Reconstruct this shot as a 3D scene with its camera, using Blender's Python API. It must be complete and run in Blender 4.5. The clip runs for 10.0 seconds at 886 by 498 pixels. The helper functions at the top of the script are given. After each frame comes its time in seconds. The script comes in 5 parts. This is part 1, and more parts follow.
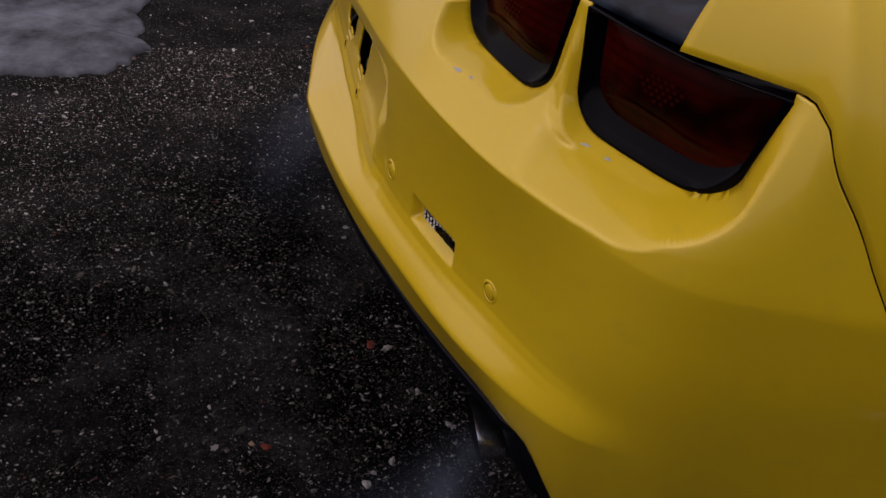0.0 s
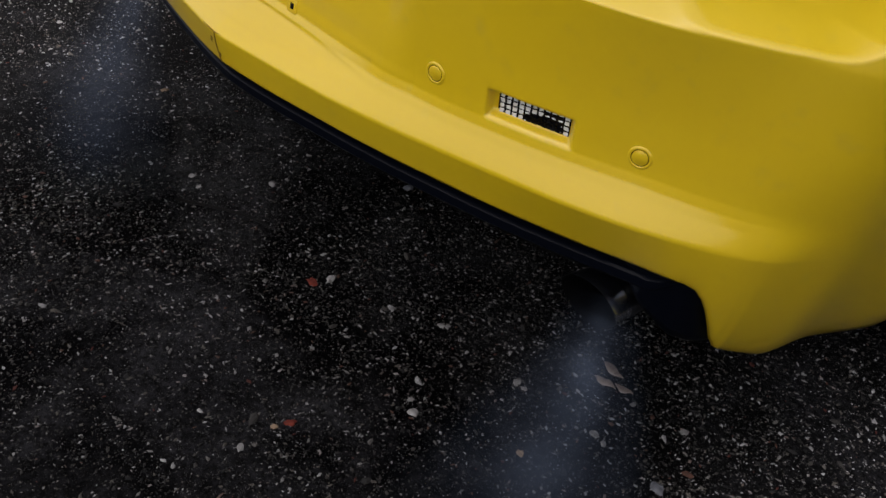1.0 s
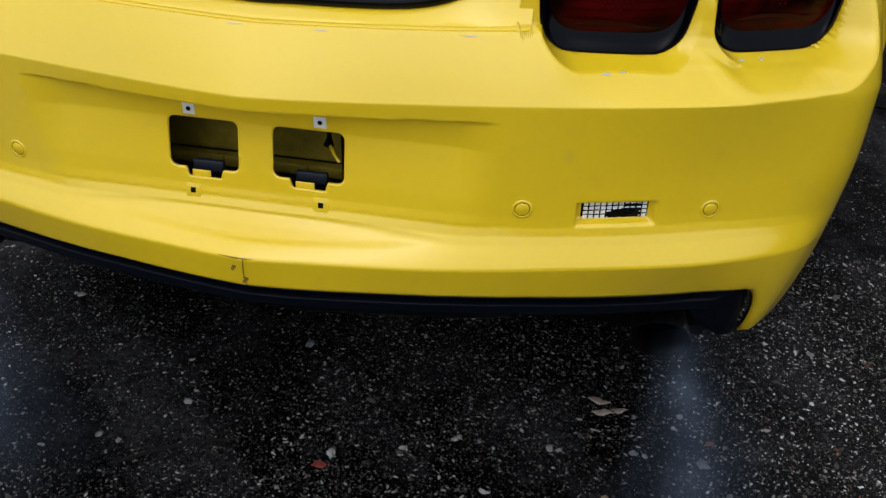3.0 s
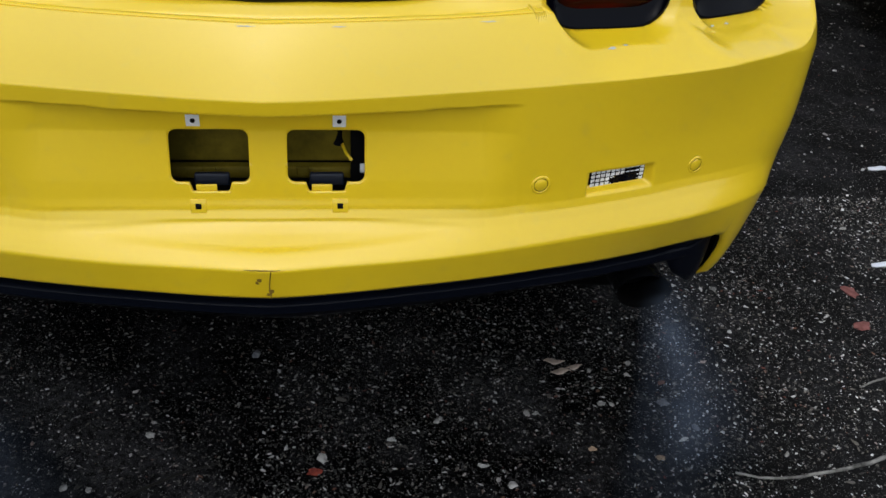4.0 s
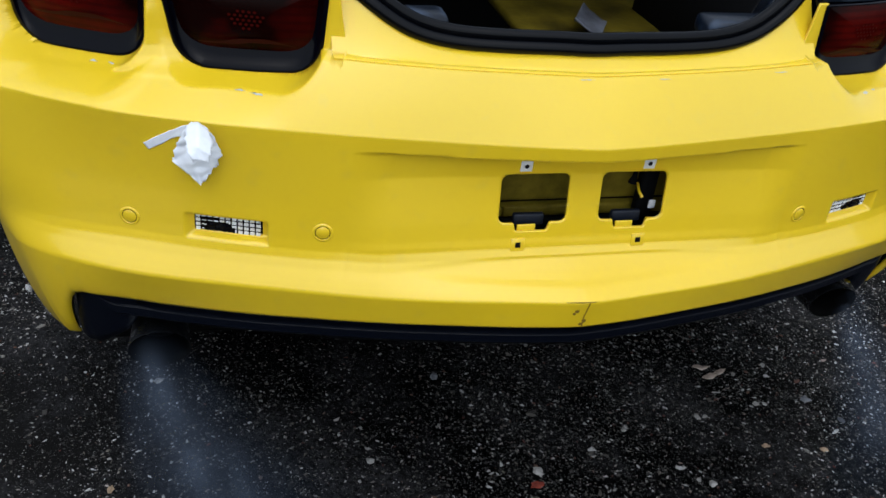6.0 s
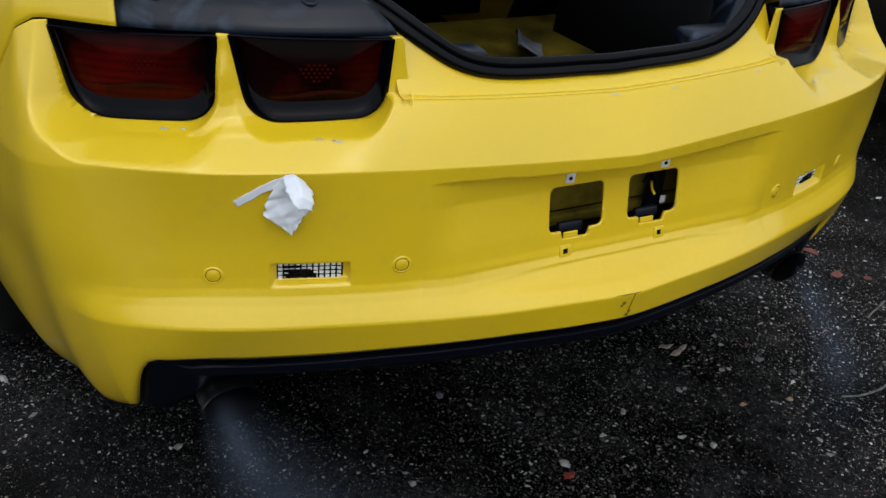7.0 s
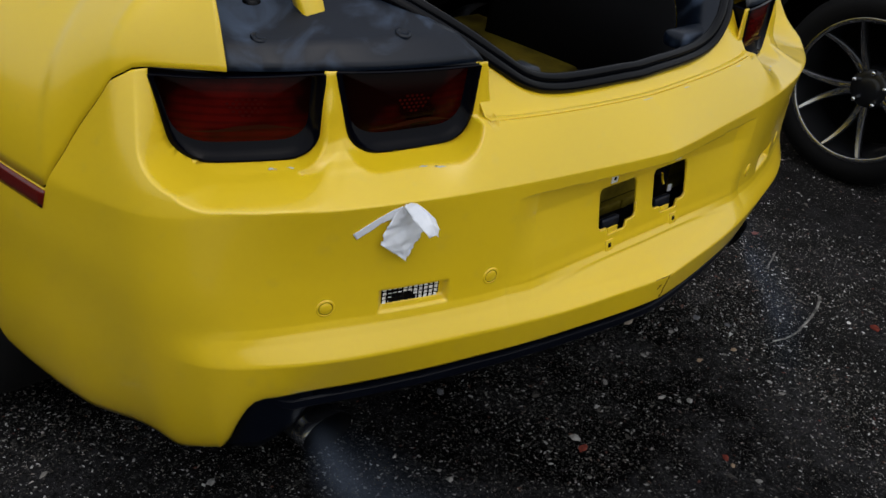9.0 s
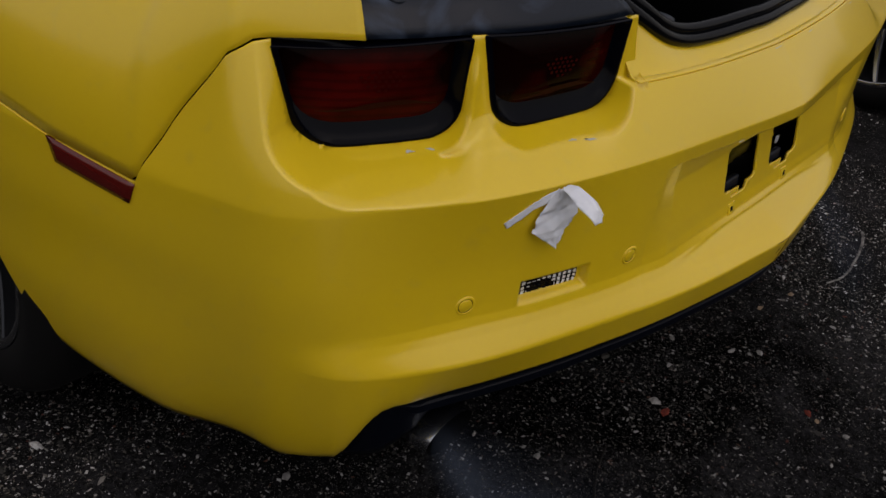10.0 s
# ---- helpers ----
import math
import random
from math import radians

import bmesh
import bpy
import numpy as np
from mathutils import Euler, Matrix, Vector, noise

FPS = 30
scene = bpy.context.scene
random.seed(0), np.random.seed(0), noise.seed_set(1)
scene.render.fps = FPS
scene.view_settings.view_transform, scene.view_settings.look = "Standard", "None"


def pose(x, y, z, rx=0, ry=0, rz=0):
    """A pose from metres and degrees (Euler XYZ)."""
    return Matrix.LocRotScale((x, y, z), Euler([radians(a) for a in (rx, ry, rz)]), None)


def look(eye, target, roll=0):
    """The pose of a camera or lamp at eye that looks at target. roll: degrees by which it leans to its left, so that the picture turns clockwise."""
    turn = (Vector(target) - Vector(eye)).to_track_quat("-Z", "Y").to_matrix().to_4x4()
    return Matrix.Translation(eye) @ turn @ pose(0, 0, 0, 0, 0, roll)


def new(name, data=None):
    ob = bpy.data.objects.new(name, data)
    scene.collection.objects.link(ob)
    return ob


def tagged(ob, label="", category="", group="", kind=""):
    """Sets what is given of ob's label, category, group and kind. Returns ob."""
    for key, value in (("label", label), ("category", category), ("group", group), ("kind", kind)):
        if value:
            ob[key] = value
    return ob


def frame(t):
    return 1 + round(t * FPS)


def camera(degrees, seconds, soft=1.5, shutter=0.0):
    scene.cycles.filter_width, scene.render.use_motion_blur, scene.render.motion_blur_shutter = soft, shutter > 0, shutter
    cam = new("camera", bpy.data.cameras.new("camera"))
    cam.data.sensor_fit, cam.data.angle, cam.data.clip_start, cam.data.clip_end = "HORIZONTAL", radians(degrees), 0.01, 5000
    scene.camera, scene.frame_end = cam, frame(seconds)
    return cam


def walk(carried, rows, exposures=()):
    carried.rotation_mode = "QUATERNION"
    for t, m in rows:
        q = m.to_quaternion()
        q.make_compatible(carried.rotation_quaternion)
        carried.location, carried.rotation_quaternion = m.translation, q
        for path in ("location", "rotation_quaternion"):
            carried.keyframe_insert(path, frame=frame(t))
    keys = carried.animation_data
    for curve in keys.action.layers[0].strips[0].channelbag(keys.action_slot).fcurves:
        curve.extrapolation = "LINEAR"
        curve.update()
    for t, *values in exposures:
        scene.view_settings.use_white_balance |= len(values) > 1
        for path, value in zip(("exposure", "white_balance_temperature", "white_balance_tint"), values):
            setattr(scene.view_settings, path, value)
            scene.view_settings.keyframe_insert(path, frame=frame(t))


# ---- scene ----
cam = camera(51.17, 10.0)
# seconds, eye x y z, yaw, pitch, roll
ROWS = [
    (0.0, 1.3241, -0.0669, 1.1353, 77.19, -35.07, 5.51),
    (0.3, 1.2980, -0.2370, 1.1650, 66.70, -37.24, 2.50),
    (0.5, 1.2714, -0.3144, 1.1538, 61.12, -36.71, 3.60),
    (0.7, 1.1850, -0.3930, 1.1210, 56.64, -38.13, 2.80),
    (1.0, 1.0331, -0.5252, 1.0730, 46.86, -40.18, 4.68),
    (1.2, 0.9300, -0.5890, 1.0880, 42.76, -39.75, 4.10),
    (1.5, 0.8305, -0.6609, 1.0970, 36.06, -39.15, 4.63),
    (1.7, 0.7720, -0.6960, 1.0930, 29.08, -38.86, 6.30),
    (2.0, 0.7165, -0.8037, 1.1271, 20.66, -36.75, 5.87),
    (2.3, 0.6360, -0.9000, 1.1580, 15.93, -33.64, 3.50),
    (2.5, 0.5958, -0.9328, 1.1603, 13.44, -33.23, 3.76),
    (2.7, 0.5410, -0.9380, 1.1620, 11.65, -32.93, 3.30),
    (3.0, 0.4452, -0.9351, 1.1560, 10.87, -33.13, 1.59),
    (3.2, 0.3730, -0.9254, 1.1459, 8.18, -34.93, 0.85),
    (4.3, 0.0158, -1.0048, 1.1646, -10.01, -32.29, 4.99),
    (4.5, -0.0223, -1.0282, 1.1721, -9.69, -31.71, 5.64),
    (5.0, -0.1398, -1.0231, 1.1723, -8.87, -31.86, 5.50),
    (5.3, -0.2300, -0.9900, 1.1650, -11.48, -32.11, 4.60),
    (5.5, -0.3038, -0.9685, 1.1735, -14.08, -32.41, 4.88),
    (6.0, -0.5022, -0.9253, 1.1963, -17.36, -32.65, 7.22),
    (6.2, -0.5959, -0.9282, 1.2045, -20.50, -31.35, 7.30),
    (7.3, -0.9079, -0.8404, 1.1956, -31.99, -29.53, 4.58),
    (7.5, -0.9383, -0.8030, 1.2088, -32.99, -30.20, 4.06),
    (7.7, -0.9610, -0.7630, 1.2050, -34.20, -31.46, 3.60),
    (8.0, -1.0119, -0.7449, 1.1924, -37.67, -32.45, 6.49),
    (8.5, -1.1142, -0.7317, 1.1997, -44.93, -31.39, 7.31),
    (8.7, -1.1610, -0.7040, 1.2180, -45.73, -30.40, 6.80),
    (9.0, -1.2197, -0.6680, 1.2318, -45.79, -29.32, 6.91),
    (9.3, -1.2240, -0.5660, 1.2370, -46.74, -29.17, 5.60),
    (9.5, -1.2316, -0.5138, 1.2286, -47.09, -31.45, 3.89),
    (9.7, -1.2340, -0.4590, 1.2240, -47.61, -33.04, 4.50),
    (10.0, -1.2826, -0.3640, 1.2003, -51.34, -33.90, 7.70),
]
EXPOSURES = [(0.0, -0.86, 7150, 33), (0.5, -0.40, 6850, 24), (1.0, -0.24, 6650, 18), (1.5, 0.36, 6400, 13), (2.0, 0.36, 6300, 12),
             (2.5, 0.13, 6300, 12), (3.0, 0.08, 6250, 11), (4.5, 0.06, 6200, 10), (5.5, 0.25, 6050, 9), (6.2, 0.28, 6000, 9),
             (7.5, -0.25, 6450, 9), (8.5, -0.24, 6500, 10), (9.0, -0.28, 6500, 11), (9.5, -0.60, 6750, 16), (10.0, -0.84, 6950, 19)]
walk(cam, [(t, pose(x, y, z, 0, 0, yaw) @ pose(0, 0, 0, 90 + pitch) @ pose(0, 0, 0, 0, 0, roll))
           for t, x, y, z, yaw, pitch, roll in ROWS], EXPOSURES)

# ---- world and light: an overcast day ----
SUN_EL, SUN_AZ = radians(67), radians(193)
world = bpy.data.worlds.new("sky")
scene.world = world
world.use_nodes = True
wn = world.node_tree
wn.nodes.clear()
sky = wn.nodes.new("ShaderNodeTexSky")
sky.sky_type = "NISHITA"
sky.sun_disc = False
sky.sun_elevation, sky.sun_rotation = SUN_EL, SUN_AZ
sky.dust_density, sky.air_density = 2.0, 2.0
mute = wn.nodes.new("ShaderNodeHueSaturation")
mute.inputs["Saturation"].default_value = 0.3
back = wn.nodes.new("ShaderNodeBackground")
back.inputs["Strength"].default_value = 0.18
out = wn.nodes.new("ShaderNodeOutputWorld")
wn.links.new(sky.outputs[0], mute.inputs["Color"])
wn.links.new(mute.outputs[0], back.inputs["Color"])
wn.links.new(back.outputs[0], out.inputs["Surface"])
sun_data = bpy.data.lights.new("sun", "SUN")
sun_data.energy, sun_data.angle, sun_data.color = 0.25, radians(60), (1.0, 0.97, 0.93)
sun = new("sun", sun_data)
sun_dir = Vector((math.sin(SUN_AZ) * math.cos(SUN_EL), math.cos(SUN_AZ) * math.cos(SUN_EL), math.sin(SUN_EL)))
sun.matrix_world = look(sun_dir * 20, (0, 0, 0))


# ---- materials ----
class Mat:
    """A small wrapper to wire node materials."""

    def __init__(self, name, color=(0.5, 0.5, 0.5), rough=0.5, metal=0.0, **more):
        self.m = bpy.data.materials.new(name)
        self.m.use_nodes = True
        self.t = self.m.node_tree
        self.b = self.t.nodes["Principled BSDF"]
        self.put("Base Color", (*color, 1))
        self.put("Roughness", rough)
        self.put("Metallic", metal)
        for key, value in more.items():
            self.put(key.replace("_", " "), value)

    def put(self, key, value):
        self.b.inputs[key].default_value = value

    def node(self, kind, **sets):
        n = self.t.nodes.new(kind)
        for key, value in sets.items():
            n.inputs[key.replace("_", " ")].default_value = value
        return n

    def link(self, a, b):
        self.t.links.new(a, b)

    def coords(self, kind="Object"):
        return self.t.nodes.new("ShaderNodeTexCoord").outputs[kind]

    def noise(self, scale, detail=4.0, rough=0.55, vec=None):
        n = self.node("ShaderNodeTexNoise", Scale=scale, Detail=detail, Roughness=rough)
        self.link(vec or self.coords(), n.inputs["Vector"])
        return n.outputs["Fac"]

    def ramp(self, fac, stops):
        r = self.t.nodes.new("ShaderNodeValToRGB")
        els = r.color_ramp.elements
        while len(els) < len(stops):
            els.new(0.5)
        for e, (p, c) in zip(els, stops):
            e.position, e.color = p, (*(c if len(c) == 3 else c * 3), 1) if isinstance(c, tuple) else (c, c, c, 1)
        self.link(fac, r.inputs["Fac"])
        return r.outputs["Color"]

    def mix(self, fac, a, b, how="MIX"):
        n = self.t.nodes.new("ShaderNodeMix")
        n.data_type, n.blend_type = "RGBA", how
        for socket, value in ((n.inputs["Factor"], fac), (n.inputs["A"], a), (n.inputs["B"], b)):
            if isinstance(value, (int, float)):
                socket.default_value = value if socket.type == "VALUE" else (value, value, value, 1)
            elif isinstance(value, tuple):
                socket.default_value = (*value, 1)
            else:
                self.link(value, socket)
        return n.outputs["Result"]

    def color(self, socket):
        self.link(socket, self.b.inputs["Base Color"])
        return self

    def rough(self, socket):
        self.link(socket, self.b.inputs["Roughness"])
        return self

    def bump(self, height, strength=0.3, distance=0.002):
        n = self.node("ShaderNodeBump", Strength=strength, Distance=distance)
        self.link(height, n.inputs["Height"])
        self.link(n.outputs["Normal"], self.b.inputs["Normal"])
        return self


def paint_material():
    k = Mat("yellow_paint", (0.80, 0.53, 0.008), 0.36, 0.0, Coat_Weight=0.85, Coat_Roughness=0.10, Coat_IOR=1.48)
    k.put("Specular IOR Level", 0.4)
    film = k.noise(3.0, 5)
    dust = k.noise(38.0, 3)
    base = k.mix(k.ramp(film, [(0.35, 0.0), (0.75, 1.0)]), (0.79, 0.545, 0.010), (0.77, 0.54, 0.018))
    k.color(k.mix(k.ramp(dust, [(0.60, 0.0), (0.85, 0.22)]), base, (0.62, 0.50, 0.10)))
    k.rough(k.ramp(film, [(0.3, 0.28), (0.8, 0.44)]))
    k.bump(k.noise(420.0, 2), 0.04, 0.0004)
    return k.m


def plastic_material(name, tone, rough, grain=0.25, dust=0.0, gloss=0.5):
    k = Mat(name, tone, rough)
    k.put("Specular IOR Level", gloss)
    if dust:
        swirl = k.node("ShaderNodeTexNoise", Scale=7.0, Detail=5.0, Roughness=0.5, Distortion=2.2)
        k.link(k.coords(), swirl.inputs["Vector"])
        cloud = swirl.outputs["Fac"]
        k.color(k.mix(k.ramp(cloud, [(0.47, 0.0), (0.74, dust)]), tone, (0.085, 0.125, 0.20)))
        k.rough(k.ramp(cloud, [(0.4, rough), (0.7, min(1.0, rough + 0.3))]))
    k.bump(k.noise(700.0, 2), grain, 0.0006)
    return k.m


def shade_mask(k, vec, cloud):
    """Paints the car's shade into the colour: 0 behind and under it, 1 past its sides."""
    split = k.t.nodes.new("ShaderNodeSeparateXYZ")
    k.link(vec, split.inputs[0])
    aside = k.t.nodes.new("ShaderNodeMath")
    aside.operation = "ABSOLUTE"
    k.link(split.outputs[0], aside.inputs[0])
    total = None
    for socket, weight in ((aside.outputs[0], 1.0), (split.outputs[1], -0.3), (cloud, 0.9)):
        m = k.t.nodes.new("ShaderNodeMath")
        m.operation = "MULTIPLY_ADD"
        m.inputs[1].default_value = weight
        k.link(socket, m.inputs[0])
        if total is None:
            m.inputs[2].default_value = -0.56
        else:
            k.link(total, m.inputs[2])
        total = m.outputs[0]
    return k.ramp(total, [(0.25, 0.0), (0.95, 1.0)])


def ground_material():
    k = Mat("wet_asphalt", (0.01, 0.01, 0.011), 0.85)
    k.put("Specular IOR Level", 0.006)
    vec = k.coords()
    damp = k.noise(1.3, 6, 0.6, vec)
    # dry is 0 where the car's shade is painted into the ground's colour
    dry = shade_mask(k, vec, damp)
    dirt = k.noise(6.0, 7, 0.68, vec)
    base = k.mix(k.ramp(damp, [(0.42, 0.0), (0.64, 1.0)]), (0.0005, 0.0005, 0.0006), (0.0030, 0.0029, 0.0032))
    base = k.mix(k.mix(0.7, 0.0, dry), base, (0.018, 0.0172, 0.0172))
    base = k.mix(k.ramp(dirt, [(0.48, 0.0), (0.74, 0.7)]), base, (0.0075, 0.0072, 0.0073))
    mud = k.ramp(k.noise(2.7, 9, 0.72, vec), [(0.46, 0.0), (0.62, 1.0)])
    silt = k.mix(k.ramp(k.noise(95.0, 6, 0.7, vec), [(0.40, 0.0), (0.64, 1.0)]), (0.0012, 0.0012, 0.0013), (0.0330, 0.0320, 0.0360))
    base = k.mix(k.mix(0.8, 0.0, mud), base, silt)
    clump = k.ramp(k.noise(4.5, 5, 0.6, vec), [(0.38, 0.4), (0.58, 1.0)])
    heights = []
    for scale, near, far, lo, hi in ((120.0, 0.16, 0.30, 0.84, 0.95), (230.0, 0.20, 0.36, 0.70, 0.92), (430.0, 0.22, 0.42, 0.66, 0.9)):
        bend = k.node("ShaderNodeTexNoise", Scale=scale * 1.5, Detail=1.0)
        k.link(vec, bend.inputs["Vector"])
        warped = k.mix(0.006, vec, bend.outputs["Color"], "ADD")
        v = k.t.nodes.new("ShaderNodeTexVoronoi")
        v.inputs["Scale"].default_value = scale
        k.link(warped, v.inputs["Vector"])
        sep = k.t.nodes.new("ShaderNodeSeparateColor")
        k.link(v.outputs["Color"], sep.inputs["Color"])
        blob = k.ramp(v.outputs["Distance"], [(near, 1.0), (far, 0.0)])
        pick = k.ramp(sep.outputs["Red"], [(lo, 0.0), (hi, 1.0)])
        tint = k.ramp(sep.outputs["Green"], [(0.0, (0.016, 0.015, 0.015)), (0.5, (0.07, 0.066, 0.06)), (0.78, (0.21, 0.205, 0.195)), (0.97, (0.58, 0.58, 0.57))])
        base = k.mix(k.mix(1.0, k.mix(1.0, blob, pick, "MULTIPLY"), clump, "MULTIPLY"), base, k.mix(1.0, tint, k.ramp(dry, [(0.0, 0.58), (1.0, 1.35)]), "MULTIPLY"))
        heights.append(blob)
    k.color(base)
    k.rough(k.mix(mud, k.ramp(damp, [(0.36, 0.55), (0.60, 0.92)]), 0.5))
    k.link(k.mix(mud, 0.006, 0.045), k.b.inputs["Specular IOR Level"])
    grit = k.mix(0.5, k.mix(0.5, heights[1], heights[2]), k.noise(260.0, 5, 0.65, vec))
    k.bump(grit, 0.8, 0.005)
    return k.m


def stone_material():
    """Grit and pebbles: each one has a tone of its own."""
    k = Mat("grit", (0.1, 0.1, 0.1), 0.8)
    k.put("Specular IOR Level", 0.3)
    geo = k.t.nodes.new("ShaderNodeNewGeometry")
    tone = k.ramp(geo.outputs["Random Per Island"], [(0.0, (0.006, 0.006, 0.006)), (0.35, (0.025, 0.024, 0.022)), (0.55, (0.075, 0.070, 0.063)), (0.70, (0.16, 0.145, 0.12)),
                                                     (0.80, (0.32, 0.315, 0.30)), (0.92, (0.70, 0.70, 0.69)), (0.985, (0.15, 0.075, 0.045)), (0.996, (0.13, 0.028, 0.018))])
    spots = k.noise(350.0, 3)
    vec = k.coords()
    # grit gets the same painted shade behind and under the car
    shade_tone = k.ramp(shade_mask(k, vec, k.noise(1.3, 6, 0.6, vec)), [(0.0, 0.46), (1.0, 1.40)])
    k.color(k.mix(1.0, k.mix(k.ramp(spots, [(0.4, 0.0), (0.7, 0.5)]), tone, (0.03, 0.028, 0.026)), shade_tone, "MULTIPLY"))
    k.bump(spots, 0.5, 0.001)
    return k.m


def mottled(name, dark, light, scale, rough=0.8, bump=0.5, distance=0.002):
    k = Mat(name, light, rough, Specular_IOR_Level=0.15)
    f = k.noise(scale, 6, 0.62)
    k.color(k.mix(k.ramp(f, [(0.32, 0.0), (0.68, 1.0)]), dark, light))
    k.bump(k.noise(scale * 4, 4), bump, distance)
    return k.m


PAINT = paint_material()
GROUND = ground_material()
GRIT = stone_material()
PALE_STONE = mottled("pale_stone", (0.10, 0.098, 0.093), (0.33, 0.325, 0.315), 60.0)
GREY_STONE = mottled("grey_stone", (0.06, 0.065, 0.075), (0.15, 0.155, 0.17), 70.0)
BRICK = mottled("red_brick_chip", (0.07, 0.012, 0.008), (0.19, 0.036, 0.022), 80.0)
PINK = mottled("pink_brick_chip", (0.15, 0.055, 0.05), (0.29, 0.12, 0.105), 60.0)
TAN = mottled("tan_stone", (0.19, 0.13, 0.085), (0.36, 0.27, 0.18), 60.0)
LEAF = mottled("dry_leaf", (0.20, 0.15, 0.12), (0.52, 0.44, 0.38), 45.0)
TWIG = mottled("bark", (0.002, 0.002, 0.002), (0.009, 0.008, 0.007), 70.0)
PALE_TWIG = mottled("peeled_twig", (0.012, 0.011, 0.010), (0.34, 0.33, 0.31), 22.0)
PAPER = mottled("white_tape", (0.74, 0.78, 0.87), (0.86, 0.89, 0.95), 30.0, 0.6, 0.25)
ICE = mottled("dirty_slab", (0.03, 0.034, 0.042), (0.20, 0.215, 0.26), 7.0, 0.75, 0.6, 0.006)
# body yellow darkened: the shade inside the boot is put into the colour
BOOT_YELLOW = mottled("shaded_yellow_panel", (0.03, 0.022, 0.002), (0.14, 0.105, 0.008), 9.0, 0.6)
# body yellow darkened to paint the shade behind the plate openings
CAVITY = mottled("shaded_yellow_steel", (0.07, 0.053, 0.004), (0.25, 0.185, 0.016), 12.0, 0.6)
GRIME = Mat("grime", (0.20, 0.115, 0.006), 0.8).m
CHIP = Mat("bare_primer", (0.50, 0.50, 0.47), 0.7).m
LIP = plastic_material("blue_black_plastic", (0.0016, 0.0026, 0.0062), 0.38, 0.3, gloss=0.16)
BLACK = plastic_material("black_plastic", (0.0040, 0.0065, 0.0140), 0.42, 0.35, gloss=0.25)
DECK = plastic_material("dusty_black_plastic", (0.0030, 0.0062, 0.0135), 0.30, 0.3, 0.6, 0.30)
BEZEL = Mat("gloss_black", (0.0012, 0.0014, 0.0035), 0.16, Specular_IOR_Level=0.09).m
DARK = plastic_material("matt_black", (0.003, 0.003, 0.0035), 0.8, 0.2, gloss=0.1)
RUBBER = plastic_material("rubber", (0.0018, 0.0022, 0.0036), 0.25, 0.1, gloss=0.13)


def lens_material():
    k = Mat("smoked_red_lens", (0.02, 0.002, 0.001), 0.24)
    k.put("Specular IOR Level", 0.05)
    vec = k.coords()
    wave = k.node("ShaderNodeTexWave", Scale=30.0, Distortion=0.4)
    wave.bands_direction = "Z"
    k.link(vec, wave.inputs["Vector"])
    blot = k.noise(9.0, 3, 0.5, vec)
    base = k.mix(k.ramp(blot, [(0.44, 0.0), (0.64, 1.0)]), (0.0045, 0.0005, 0.0004), (0.060, 0.0020, 0.0014))
    k.color(k.mix(k.ramp(wave.outputs["Fac"], [(0.45, 0.0), (0.9, 0.35)]), base, (0.006, 0.0006, 0.0005)))
    return k.m


LENS = lens_material()
AMBER = Mat("amber_strip", (0.022, 0.0026, 0.0008), 0.45, Specular_IOR_Level=0.1).m
LED = Mat("red_reflector_dot", (0.035, 0.0015, 0.001), 0.3, Specular_IOR_Level=0.1).m
MARKER = Mat("red_marker_lens", (0.11, 0.006, 0.004), 0.22, Coat_Weight=0.6).m
CHROME = Mat("chrome", (0.75, 0.76, 0.78), 0.12, 1.0).m
STEEL = Mat("dark_steel", (0.07, 0.075, 0.088), 0.32, 0.95).m
# brighter steel that paints the highlight along the exhaust tip's rim
RIM_GLINT = Mat("rim_highlight", (0.55, 0.58, 0.64), 0.24, 1.0).m
CLEAR = Mat("clear_prism_lens", (0.90, 0.92, 0.95), 0.22, 0.25, Coat_Weight=0.8).m
WHITE = Mat("white_clip", (0.72, 0.74, 0.78), 0.5).m
TYRE = plastic_material("tyre_rubber", (0.004, 0.004, 0.0045), 0.75, 0.3, gloss=0.15)
RIM = Mat("dark_polished_rim", (0.035, 0.037, 0.042), 0.28, 0.7).m
RIM_FACE = Mat("machined_rim", (0.62, 0.64, 0.68), 0.25, 1.0).m
UNDER = Mat("underseal", (0.002, 0.002, 0.002), 0.9, Specular_IOR_Level=0.05).m
TINT = Mat("tinted_glass", (0.008, 0.009, 0.010), 0.06, Coat_Weight=0.3).m
CAR_BLACK = Mat("black_car_paint", (0.006, 0.006, 0.008), 0.35, Coat_Weight=0.8, Coat_Roughness=0.05).m


# ---- mesh helpers ----
def mesh_of(name, verts, faces, material, smooth=True):
    me = bpy.data.meshes.new(name)
    me.from_pydata([tuple(v) for v in verts], [], faces)
    me.materials.append(material)
    if smooth:
        me.polygons.foreach_set("use_smooth", [True] * len(me.polygons))
    me.update()
    return me


def put(name, me, parent=None, label="", m=None):
    ob = new(name, me)
    if parent:
        ob.parent = parent
    if m is not None:
        ob.matrix_basis = m
    if label:
        tagged(ob, label)
    return ob


def part(name, bm, material, parent=None, label="", smooth=True, m=None):
    me = bpy.data.meshes.new(name)
    bmesh.ops.recalc_face_normals(bm, faces=bm.faces)
    bm.to_mesh(me)
    bm.free()
    me.materials.append(material)
    if smooth:
        me.polygons.foreach_set("use_smooth", [True] * len(me.polygons))
    return put(name, me, parent, label, m)


def sharp(ob, degrees=35):
    """Edges over that angle shade sharp."""
    me = ob.data
    bm = bmesh.new()
    bm.from_mesh(me)
    for e in bm.edges:
        e.smooth = len(e.link_faces) == 2 and e.calc_face_angle(0.0) < radians(degrees)
    bm.to_mesh(me)
    bm.free()
    return ob


